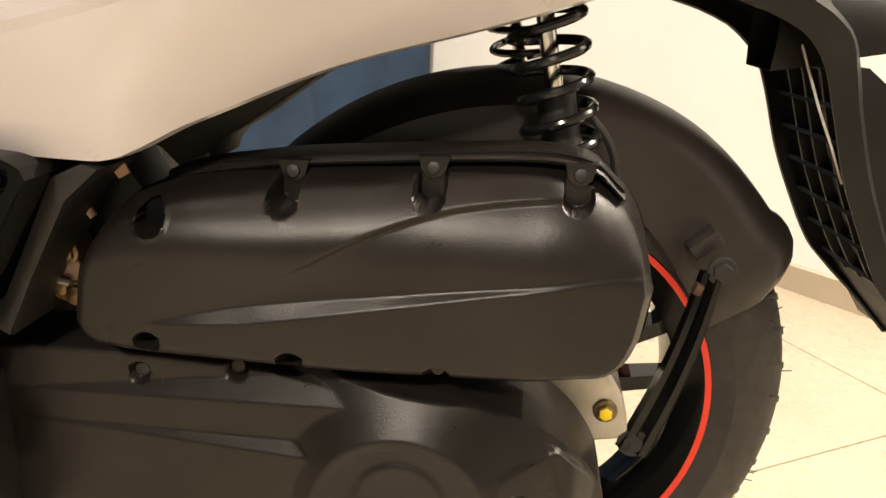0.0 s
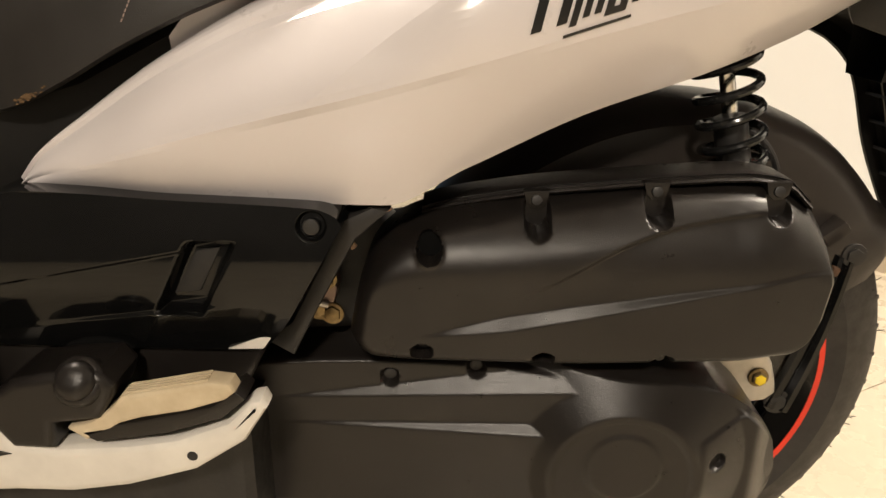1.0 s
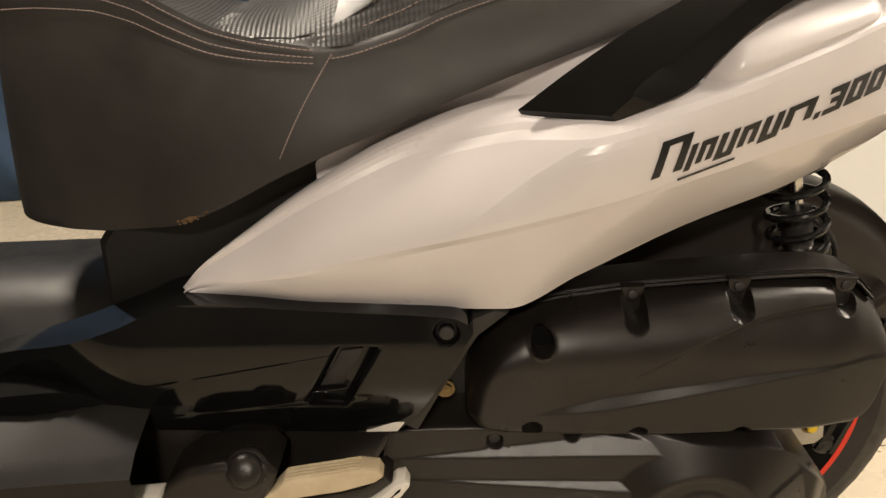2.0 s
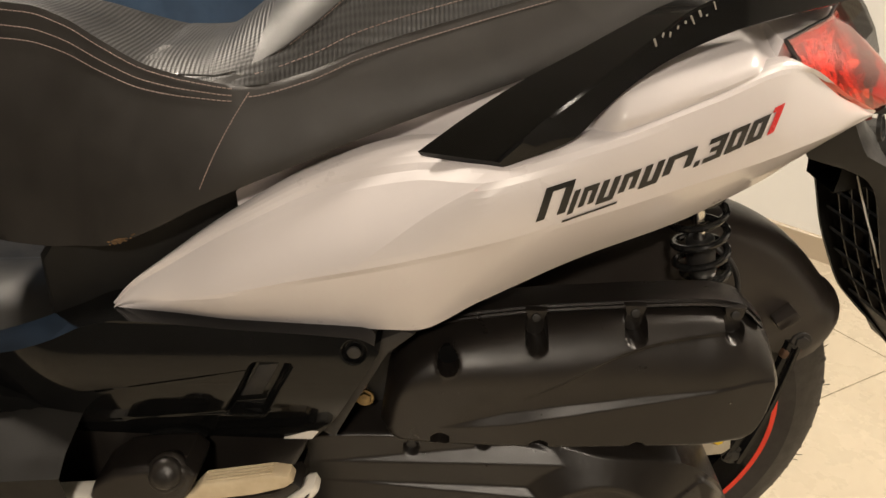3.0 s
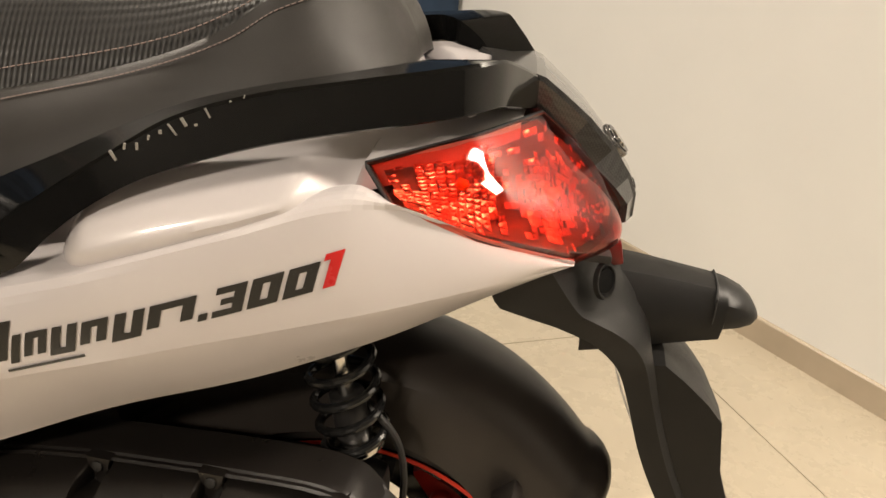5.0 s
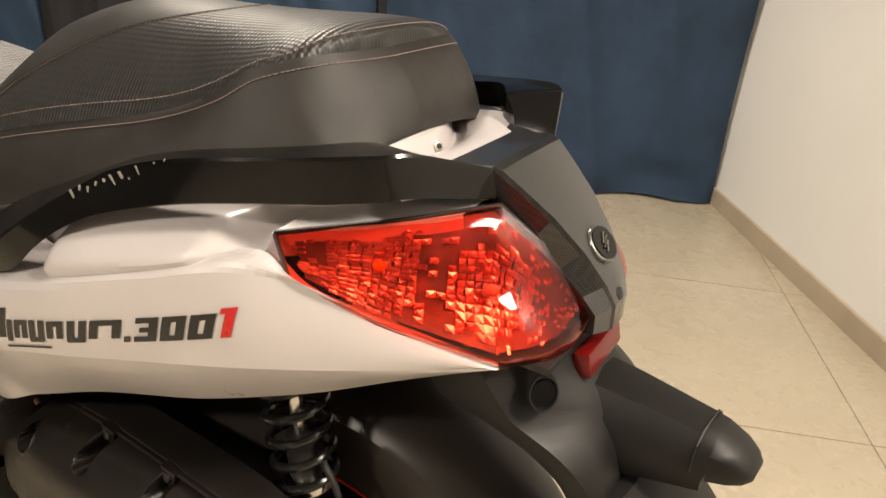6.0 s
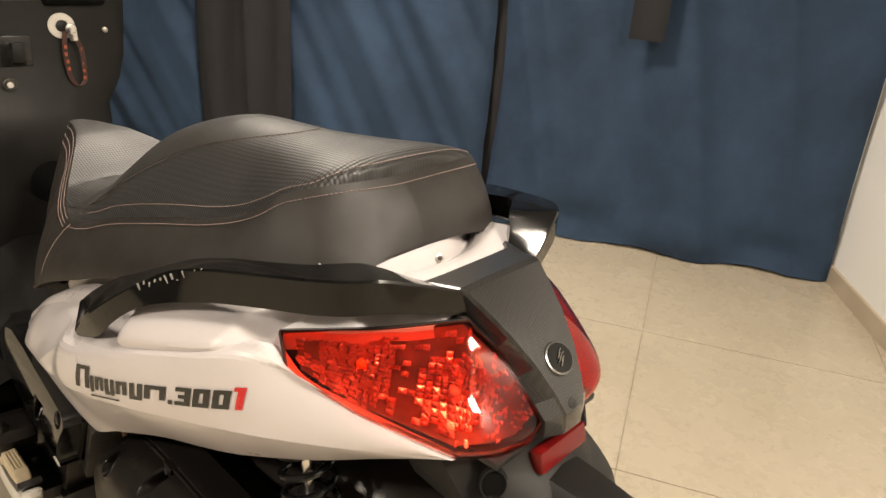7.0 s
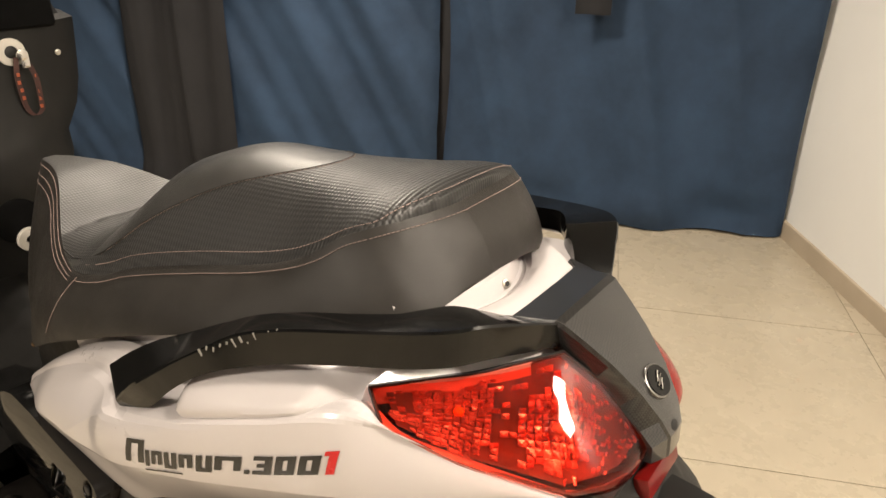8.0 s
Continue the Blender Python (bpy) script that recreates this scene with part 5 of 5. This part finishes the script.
prism(bm, [(-0.524, 0.499), (-0.509, 0.488), (-0.490, 0.494), (-0.479, 0.505), (-0.46, 0.511), (-0.42, 0.519), (-0.388, 0.530), (-0.380, 0.537), (-0.384, 0.545), (-0.401, 0.547), (-0.474, 0.532), (-0.484, 0.520), (-0.502, 0.507)], -0.402, -0.380, 0.0050, 4)
peg = part("peg", bm, PEG, foot, "cream plastic foot peg with a ribbed top")
for k in range(4):
    bm = bmesh.new()
    box(bm, (0.072, 0.002, 0.002), Matrix.Translation((-0.437, -0.398 + 0.0045 * k, 0.5402)) @ pose(0, 0, 0, 0, -11.6, 0), 0.0006)
    part("peg_rib", bm, PEG, peg)
bm = bmesh.new()
prism(bm, [(-0.592, 0.510), (-0.585, 0.527), (-0.562, 0.545), (-0.53, 0.551), (-0.490, 0.554), (-0.479, 0.541), (-0.483, 0.528), (-0.493, 0.510), (-0.520, 0.506), (-0.534, 0.504), (-0.537, 0.480), (-0.571, 0.480)], -0.405, -0.345, 0.009, 4)
part("hinge_block", bm, MATTE, foot, "matt black hinge block", angle=50)
bm = bmesh.new()
prism(bm, [(-0.58, 0.45), (-0.42, 0.475), (-0.42, 0.455), (-0.50, 0.430), (-0.56, 0.432)], -0.385, -0.32, 0.004)
part("bracket", bm, DARK, foot)
bm, rows = bmesh.new(), []
for r, h in ((0.021, -0.012), (0.021, -0.002), (0.0195, 0.001), (0.0165, 0.002), (0.016, 0.005), (0.014, 0.009), (0.0095, 0.012), (0.004, 0.013), (0.0004, 0.013)):
    rows.append([Vector((-0.507, -0.402, 0.546)) + Vector((0, -0.83, 0.56)) * h + Vector((r * math.cos(a), 0.56 * r * math.sin(a), 0.83 * r * math.sin(a))) for a in np.linspace(0, 2 * math.pi, 33)[:-1]])
grid(bm, rows, close_v=True)
part("pivot_cap", bm, MATTE, foot, "domed black pivot cap", angle=50)
screw(foot, (-0.422, -0.4005, 0.474), (0, -1, 0), 0.0050, DARK)
bm = bmesh.new()
prism(bm, [(-0.80, 0.47), (-0.69, 0.470), (-0.70, 0.50), (-0.80, 0.515)], -0.345, -0.29, 0.006)
mat_end = part("footboard_corner", bm, GREY, scooter)
screw(mat_end, (-0.735, -0.346, 0.492), (0, -1, 0), 0.009, METAL)

# dark underside between footboard and engine
bm = bmesh.new()
prism(bm, [(-0.98, 0.40), (-0.40, 0.46), (-0.40, 0.30), (-0.50, 0.22), (-0.98, 0.22)], -0.312, 0.0, 0.02, 3)
part("underside_cover", bm, DARK, scooter, "dark plastic underside cover")
# bracket, pipe and bolts in the gap ahead of the air filter
bm = bmesh.new()
prism(bm, [(-0.372, 0.535), (-0.330, 0.540), (-0.326, 0.556), (-0.338, 0.590), (-0.350, 0.592), (-0.356, 0.560)], -0.236, -0.205, 0.004)
gap = part("mount_bracket", bm, surface("dull_brown_steel", (0.16, 0.11, 0.09), (0.30, 0.22, 0.18), 0.45, grain=300, grain_bump=0.3, stain=40, metal=0.6), scooter, "dull brownish steel engine mount")
bm = bmesh.new()
tube(bm, [(-0.385, -0.238, 0.548), (-0.360, -0.240, 0.546), (-0.335, -0.238, 0.540)], 0.0035, 10)
part("steel_pipe", bm, METAL, gap)
for at in ((-0.337, -0.241, 0.567), (-0.332, -0.240, 0.530)):
    bm = bmesh.new()
    disc(bm, at, (0, -1, 0), 0.0085, 0.008, 6, 0.0015)
    disc(bm, (at[0], at[1] + 0.003, at[2]), (0, -1, 0), 0.0115, 0.004, 20, 0.001)
    part("bolt", bm, BRASS, gap)

# --- mudguard and plate holder behind the wheel ---
G_Z = [0.450, 0.480, 0.510, 0.530, 0.580, 0.640, 0.700, 0.735, 0.765, 0.785, 0.800, 0.830, 0.858]
G_FRONT = [0.452, 0.430, 0.402, 0.382, 0.352, 0.322, 0.300, 0.285, 0.258, 0.215, 0.165, 0.150, 0.120]
G_REAR = [0.462, 0.446, 0.424, 0.406, 0.378, 0.350, 0.328, 0.318, 0.312, 0.302, 0.292, 0.263, 0.250]
G_HALF = [0.006, 0.038, 0.066, 0.070, 0.072, 0.072, 0.072, 0.075, 0.085, 0.091, 0.096, 0.101, 0.106]


def guard_at(z):
    return [float(curve_at(G_Z, q, z)[0]) for q in (G_FRONT, G_REAR, G_HALF)]


bm, rows = bmesh.new(), []
for z in np.linspace(0.858, 0.450, 56):
    f, r, w = guard_at(z)
    row = []
    for s in (-1, 1):
        k = smooth01(0.72, 0.80, z)
        pts = [(f, w * 0.98), (f + (r - f) * 0.4, w * 1.01), (f + (r - f) * (0.75 - 0.20 * k), w), (f + (r - f) * (0.93 - 0.15 * k), w * (0.93 - 0.22 * k)), (r - 0.0005 - 0.004 * k, w * (0.55 - 0.17 * k)), (r, 0.0)]
        pts = [(x - 0.12 * s * y, mid(x) + s * y, z) for x, y in pts]
        row += pts if s < 0 else pts[::-1][1:]
    rows.append(row)
grid(bm, rows)
shell(bm, -0.004)
guard = part("mudguard", bm, GREY, scooter, "grained black mudguard with the plate holder", angle=30)
bm = bmesh.new()
box(bm, (0.135, 0.175, 0.008), pose(0.190, mid(0.19), 0.851, 0, 0, 6.85), 0.002)
part("guard_top", bm, DARK, guard)
# lattice of ribs on its inner face
for z in np.linspace(0.735, 0.525, 7):
    f, r, w = guard_at(z)
    bm = bmesh.new()
    x = f + (r - f) * 0.62
    box(bm, (abs(r - f) * 0.55, 2 * w * 0.95, 0.004), Matrix.Translation((x, mid(x), z)) @ pose(0, 0, 0, 0, 14, 6.85))
    part("rib", bm, DARK, guard)
for g in (-0.45, 0.0, 0.45):
    bm, rows = bmesh.new(), []
    for z in np.linspace(0.745, 0.515, 14):
        f, r, w = guard_at(z)
        rows.append([(x - 0.12 * g * w, mid(x) + g * w, z) for x in (f + (r - f) * 0.4, r - 0.004)])
    grid(bm, rows)
    shell(bm, 0.003)
    part("rib", bm, DARK, guard)
bm = bmesh.new()
tube(bm, [(0.262, -0.03, 0.79), (0.282, -0.035, 0.75), (0.302, -0.045, 0.70), (0.322, -0.048, 0.66), (0.337, -0.046, 0.63)], 0.0013, 6)
part("lamp_wire", bm, TRIM_WHITE, guard, "thin pale lamp wire")
for s, at in ((-1, tuple(local(-0.013, -0.079, 0.828))), (1, tuple(local(-0.012, 0.060, 0.838)))):
    n = Vector((0.76, 0.60 * s, 0.25)).normalized()
    bm = bmesh.new()
    rows = []
    q = n.to_track_quat("Z", "Y").to_matrix()
    for r, h in ((0.0140, -0.003), (0.0130, 0.0015), (0.0115, 0.0015), (0.0105, -0.002), (0.0001, -0.002)):
        rows.append([Vector(at) + n * 0.012 + q @ Vector((r * math.cos(a), r * 1.25 * math.sin(a), h)) for a in np.linspace(0, 2 * math.pi, 25)[:-1]])
    grid(bm, rows, close_v=True)
    hole = part("mount_hole", bm, GREY, guard, "round mounting hole")
    # black disc painting in the depth of the mounting hole
    bm = bmesh.new()
    disc(bm, Vector(at) + n * 0.0122, n, 0.0110, 0.004, 24)
    part("hole_shade_disc", bm, RECESS_SHADE, hole)
# tongue with the plate lamp
bm, rows = bmesh.new(), []
for x, top, low, w in ((0.255, 0.822, 0.730, 0.046), (0.30, 0.818, 0.737, 0.042), (0.335, 0.813, 0.745, 0.038), (0.375, 0.807, 0.752, 0.034), (0.3755, 0.807, 0.752, 0.034), (0.387, 0.804, 0.754, 0.033), (0.389, 0.803, 0.765, 0.032), (0.405, 0.796, 0.767, 0.028), (0.416, 0.787, 0.769, 0.022), (0.422, 0.779, 0.772, 0.014)):
    c = mid(x)
    h = top - low
    rows.append([(x, c + y * w, low + h * f) for y, f in ((-0.9, 0.0), (-1.0, 0.25), (-0.95, 0.7), (-0.6, 0.95), (0, 1.0), (0.6, 0.95), (0.95, 0.7), (1.0, 0.25), (0.9, 0.0))])
vs = grid(bm, rows, close_v=True)
bm.faces.new(vs[-1])
part("plate_lamp_arm", bm, GREY, guard, "dark grey arm carrying the plate lamp", angle=40)
bm = bmesh.new()
tube(bm, [(0.3765, mid(0.376) + y * 0.0345, 0.767 + 0.0405 * f) for y, f in ((-0.95, 0.1), (-0.98, 0.45), (-0.9, 0.75), (-0.55, 0.97), (0, 1.0), (0.55, 0.97), (0.9, 0.75), (0.98, 0.45), (0.95, 0.1))], 0.0010, 5)
part("arm_joint", bm, DARK, guard)
# plate bracket behind
bm, rows = bmesh.new(), []
for z, x0, x1 in ((0.738, 0.318, 0.330), (0.722, 0.322, 0.352), (0.700, 0.328, 0.378), (0.680, 0.334, 0.396), (0.650, 0.344, 0.402), (0.620, 0.356, 0.408), (0.57, 0.382, 0.428), (0.51, 0.412, 0.456), (0.45, 0.455, 0.484), (0.437, 0.484, 0.489)):
    rows.append([(x - 0.12 * s * 0.066, mid(x) + s * 0.066, z) for s, x in ((-1, x0), (-0.97, x1), (-0.5, x1 + 0.004), (0.5, x1 + 0.004), (0.97, x1), (1, x0))])
vs = grid(bm, rows, close_v=True)
bm.faces.new(vs[0])
bm.faces.new(vs[-1])
part("plate_bracket", bm, GREY, guard, "dark plate bracket")
bm = bmesh.new()
box(bm, (0.016, 0.080, 0.023), Matrix.Translation(local(0.008, 0.003, 0.835)) @ pose(0, 0, 0, 0, -14, 6.85), 0.003)
part("reflector_strip", bm, surface("red_reflector", (0.10, 0.003, 0.003), (0.15, 0.005, 0.004), 0.28), guard, "red reflector strip")

# --- centre stand and front wheel ---
stand = new("centre_stand")
stand.parent = scooter
for s in (-1, 1):
    bm = bmesh.new()
    x = -0.30
    tube(bm, [(-0.26, mid(x) + s * 0.10, 0.30), (-0.30, mid(x) + s * 0.13, 0.16), (-0.33, mid(x) + s * 0.15, 0.018), (-0.40, mid(x) + s * 0.155, 0.013)], 0.013, 12)
    part("leg", bm, DARK, stand)
bm = bmesh.new()
tube(bm, [(-0.29, mid(-0.3) - 0.12, 0.19), (-0.29, mid(-0.3) + 0.12, 0.19)], 0.010, 10)
part("crossbar", bm, DARK, stand)
F_AXLE = Vector((-1.47, mid(-1.47), 0.292))
fw = new("front_wheel")
fw.parent = scooter
bm = bmesh.new()
lathe(bm, [(0.205 + 0.087 * math.sin(math.pi * k / 12) ** 0.8, -0.052 * math.cos(math.pi * k / 12)) for k in range(13)], F_AXLE, 72)
part("tyre", bm, RUBBER, fw)
bm = bmesh.new()
lathe(bm, [(0.214, -0.045), (0.20, -0.04), (0.185, 0.0), (0.20, 0.04), (0.214, 0.045), (0.20, 0.02), (0.20, -0.02)], F_AXLE, 72)
part("rim", bm, GLOSS, fw)
for k in range(5):
    bm = bmesh.new()
    a = 2 * math.pi * k / 5
    tube(bm, [F_AXLE + Vector((math.cos(a), 0, math.sin(a))) * r for r in (0.0, 0.19)], 0.014, 8)
    part("spoke", bm, GLOSS, fw)
for s in (-1, 1):
    bm = bmesh.new()
    tube(bm, [F_AXLE + Vector((0, s * 0.075, 0)), F_AXLE + Vector((0.17, s * 0.075, 0.42))], 0.018, 12)
    part("fork_leg", bm, DARK, fw)

# --- leg shield and console ahead of the seat ---
bm, rows = bmesh.new(), []
for z, x, wl, wr in ((0.55, -1.06, 0.26, 0.24), (0.65, -1.07, 0.24, 0.20), (0.72, -1.072, 0.22, 0.19), (0.80, -1.072, 0.21, 0.190), (0.86, -1.06, 0.205, 0.195), (0.90, -1.075, 0.20, 0.200), (0.95, -1.085, 0.20, 0.232), (1.00, -1.095, 0.20, 0.250), (1.06, -1.10, 0.20, 0.258), (1.12, -1.10, 0.20, 0.262), (1.125, -1.13, 0.19, 0.25), (1.20, -1.15, 0.17, 0.22), (1.26, -1.20, 0.16, 0.16)):
    c = mid(x)
    rows.append([(x - 0.16, c - wl * 1.08, z), (x - 0.03, c - wl, z), (x, c - wl * 0.8, z), (x + 0.012, c - wl * 0.4, z), (x + 0.014, c, z), (x + 0.008, c + wr * 0.5, z), (x - 0.008, c + wr * 0.85, z), (x - 0.035, c + wr, z), (x - 0.16, c + wr * 1.1, z)])
vs = grid(bm, rows, close_v=True)
bm.faces.new(vs[0])
bm.faces.new(vs[-1])
shield = part("leg_shield", bm, GREY, scooter, "dark grey leg shield console", angle=35)


def ring_on(parent, name, at, r_out, r_in, material, label="", depth=0.008, axis=(1, 0, 0)):
    bm, rows = bmesh.new(), []
    q = Vector(axis).normalized().to_track_quat("Z", "Y").to_matrix()
    for r, h in ((r_out, 0), (r_out, depth * 0.8), (r_out * 0.93, depth), (r_in * 1.05, depth), (r_in, depth * 0.7), (r_in, 0)):
        rows.append([Vector(at) + q @ Vector((r * math.cos(a), r * math.sin(a), h)) for a in np.linspace(0, 2 * math.pi, 33)[:-1]])
    grid(bm, rows, close_v=True)
    return part(name, bm, material, parent, label)


ring_on(shield, "ignition_ring", (-1.092, -0.042, 1.070), 0.026, 0.012, TRIM_WHITE, "white ignition lock ring")
bm = bmesh.new()
disc(bm, (-1.088, -0.042, 1.070), (1, 0, 0), 0.013, 0.01, 24, 0.002)
part("ignition_lock", bm, DARK, shield)
ring_on(shield, "button", (-1.069, -0.158, 0.960), 0.013, 0.006, CHROME, "pale round push button", 0.006)
bm = bmesh.new()
disc(bm, (-1.064, -0.160, 0.958), (1, 0, 0), 0.008, 0.004, 20, 0.001)
part("button_face", bm, TRIM_WHITE, shield)
for name, size, at, mat in (("hook_recess", (0.012, 0.062, 0.062), (-1.080, -0.138, 1.024), SPRING), ("hook", (0.022, 0.024, 0.040), (-1.076, -0.134, 1.022), GREY)):
    bm = bmesh.new()
    box(bm, size, pose(*at), 0.004)
    part(name, bm, mat, shield)
# solid black disc in place of the filler recess and its shade
bm = bmesh.new()
disc(bm, (-1.054, -0.105, 0.748), (1, 0, 0.05), 0.046, 0.02, 36, 0.004)
well = part("filler_shade", bm, RECESS_SHADE, shield, "black disc standing for the shaded filler recess")
ring_on(shield, "filler_ring", (-1.056, -0.094, 0.708), 0.025, 0.009, TRIM_WHITE, "white ring in the filler recess", 0.012)
screw(shield, (-1.088, 0.045, 1.060), (1, 0, 0), 0.006, METAL)
bm = bmesh.new()
tube(bm, [(-1.074, -0.30, 0.80), (-1.062, -0.22, 0.835), (-1.055, -0.12, 0.858), (-1.056, -0.09, 0.860)], 0.003, 6)
part("cover_joint", bm, DARK, shield)
bm = bmesh.new()
tube(bm, [(-1.108, -0.28, 1.118), (-1.095, -0.2, 1.12), (-1.09, -0.1, 1.122), (-1.10, 0.03, 1.125)], 0.003, 6)
part("cover_joint", bm, DARK, shield)

# solid black block paints in the dark of the compartment above the lock
bm = bmesh.new()
box(bm, (0.05, 0.125, 0.085), Matrix.Translation((-1.108, -0.012, 1.150)) @ pose(0, 0, 0, 0, -8, 4), 0.012, 3)
part("dash_shade", bm, RECESS_SHADE, shield, "black block standing for the shade in an open compartment")
# key with its lanyard hanging from the lock
lanyard = thing("key_lanyard", "black lanyard with orange print hanging from the ignition key", "lanyard", at=(-1.08, -0.03, 0.95))
for dx, pts in ((0, [(-1.074, -0.040, 1.062), (-1.070, -0.046, 1.02), (-1.071, -0.040, 0.965), (-1.070, -0.026, 0.948), (-1.069, -0.012, 0.962), (-1.068, -0.012, 1.01), (-1.070, -0.020, 1.048)]),):
    bm = bmesh.new()
    rows = []
    ps = [Vector(p) for p in pts]
    fine = [tuple(float(curve_at(range(len(ps)), [p[k] for p in ps], s)[0]) for k in range(3)) for s in np.linspace(0, len(ps) - 1, 30)]
    for p in fine:
        rows.append([(p[0] + o, p[1] + y - 0.0, p[2]) for y, o in ((-0.0045, 0.0), (0.0045, 0.0015), (0.0045, 0.0), (-0.0045, -0.0015))])
    vs = grid(bm, rows, close_v=True)
    ob = part("strap", bm, CORD, lanyard)
    ob.matrix_parent_inverse = Matrix.Translation((1.08, 0.03, -0.95))
for k, (y, z) in enumerate([(-0.044, 1.03), (-0.045, 1.015), (-0.043, 1.0), (-0.042, 0.985), (-0.012, 1.025), (-0.011, 1.01), (-0.011, 0.995), (-0.012, 0.98), (-0.013, 0.965)]):
    bm = bmesh.new()
    box(bm, (0.002, 0.0055, 0.007), pose(-1.0685, y, z), 0.0004)
    ob = part("print_bar", bm, ORANGE, lanyard)
    ob.matrix_parent_inverse = Matrix.Translation((1.08, 0.03, -0.95))
bm = bmesh.new()
box(bm, (0.008, 0.016, 0.022), pose(-1.072, -0.026, 1.052), 0.002)
disc(bm, (-1.066, -0.030, 1.066), (1, 0, 0), 0.011, 0.006, 20, 0.001)
ob = part("key", bm, CHROME, lanyard, "steel key and clasp")
ob.matrix_parent_inverse = Matrix.Translation((1.08, 0.03, -0.95))

# ---- floor: one slab of grout with its tiles laid on it ----
bm = bmesh.new()
for z in (-0.10, -0.0025):
    for p in ROOM:
        bm.verts.new((p.x, p.y, z))
bm.verts.ensure_lookup_table()
for f in ((0, 1, 2, 3), (4, 5, 6, 7), (0, 4, 5, 1), (1, 5, 6, 2), (2, 6, 7, 3), (3, 7, 4, 0)):
    bm.faces.new([bm.verts[k] for k in f])
floor = tagged(part("floor", bm, GROUT), "floor of large beige porcelain tiles", "floor", kind="structure")
TILE_SIZE, JOINT = 0.838, 0.0035
T_ORIGIN, T_B = Vector((0.933, 0.670)), Vector((-0.498, 0.867))
T_A = Vector((-0.867, -0.498))
for i in range(-9, 10):
    for j in range(-11, 6):
        o = T_ORIGIN + T_A * TILE_SIZE * i + T_B * TILE_SIZE * j
        bm = bmesh.new()
        ring = []
        for a, b in ((JOINT / 2, JOINT / 2), (TILE_SIZE - JOINT / 2, JOINT / 2), (TILE_SIZE - JOINT / 2, TILE_SIZE - JOINT / 2), (JOINT / 2, TILE_SIZE - JOINT / 2)):
            p = o + T_A * a + T_B * b
            ring.append((p.x, p.y))
        lo = [bm.verts.new((x, y, -0.006)) for x, y in ring]
        hi = [bm.verts.new((x, y, 0.0)) for x, y in ring]
        bm.faces.new(lo)
        bm.faces.new(hi)
        for k in range(4):
            bm.faces.new([lo[k], lo[(k + 1) % 4], hi[(k + 1) % 4], hi[k]])
        for k in range(4):
            a, b = ROOM[k], ROOM[(k + 1) % 4]
            d = (b - a).normalized()
            n = Vector((d.y, -d.x))
            if n.dot((ROOM[0] + ROOM[2]) / 2 - a) > 0:
                n = -n
            cut = bmesh.ops.bisect_plane(bm, geom=bm.verts[:] + bm.edges[:] + bm.faces[:], plane_co=(a.x, a.y, 0), plane_no=(n.x, n.y, 0), clear_outer=True)
            es = [e for e in cut["geom_cut"] if isinstance(e, bmesh.types.BMEdge)]
            if es:
                bmesh.ops.contextual_create(bm, geom=es)
        if len(bm.faces) < 4:
            bm.free()
            continue
        part("tile", bm, TILE, floor)
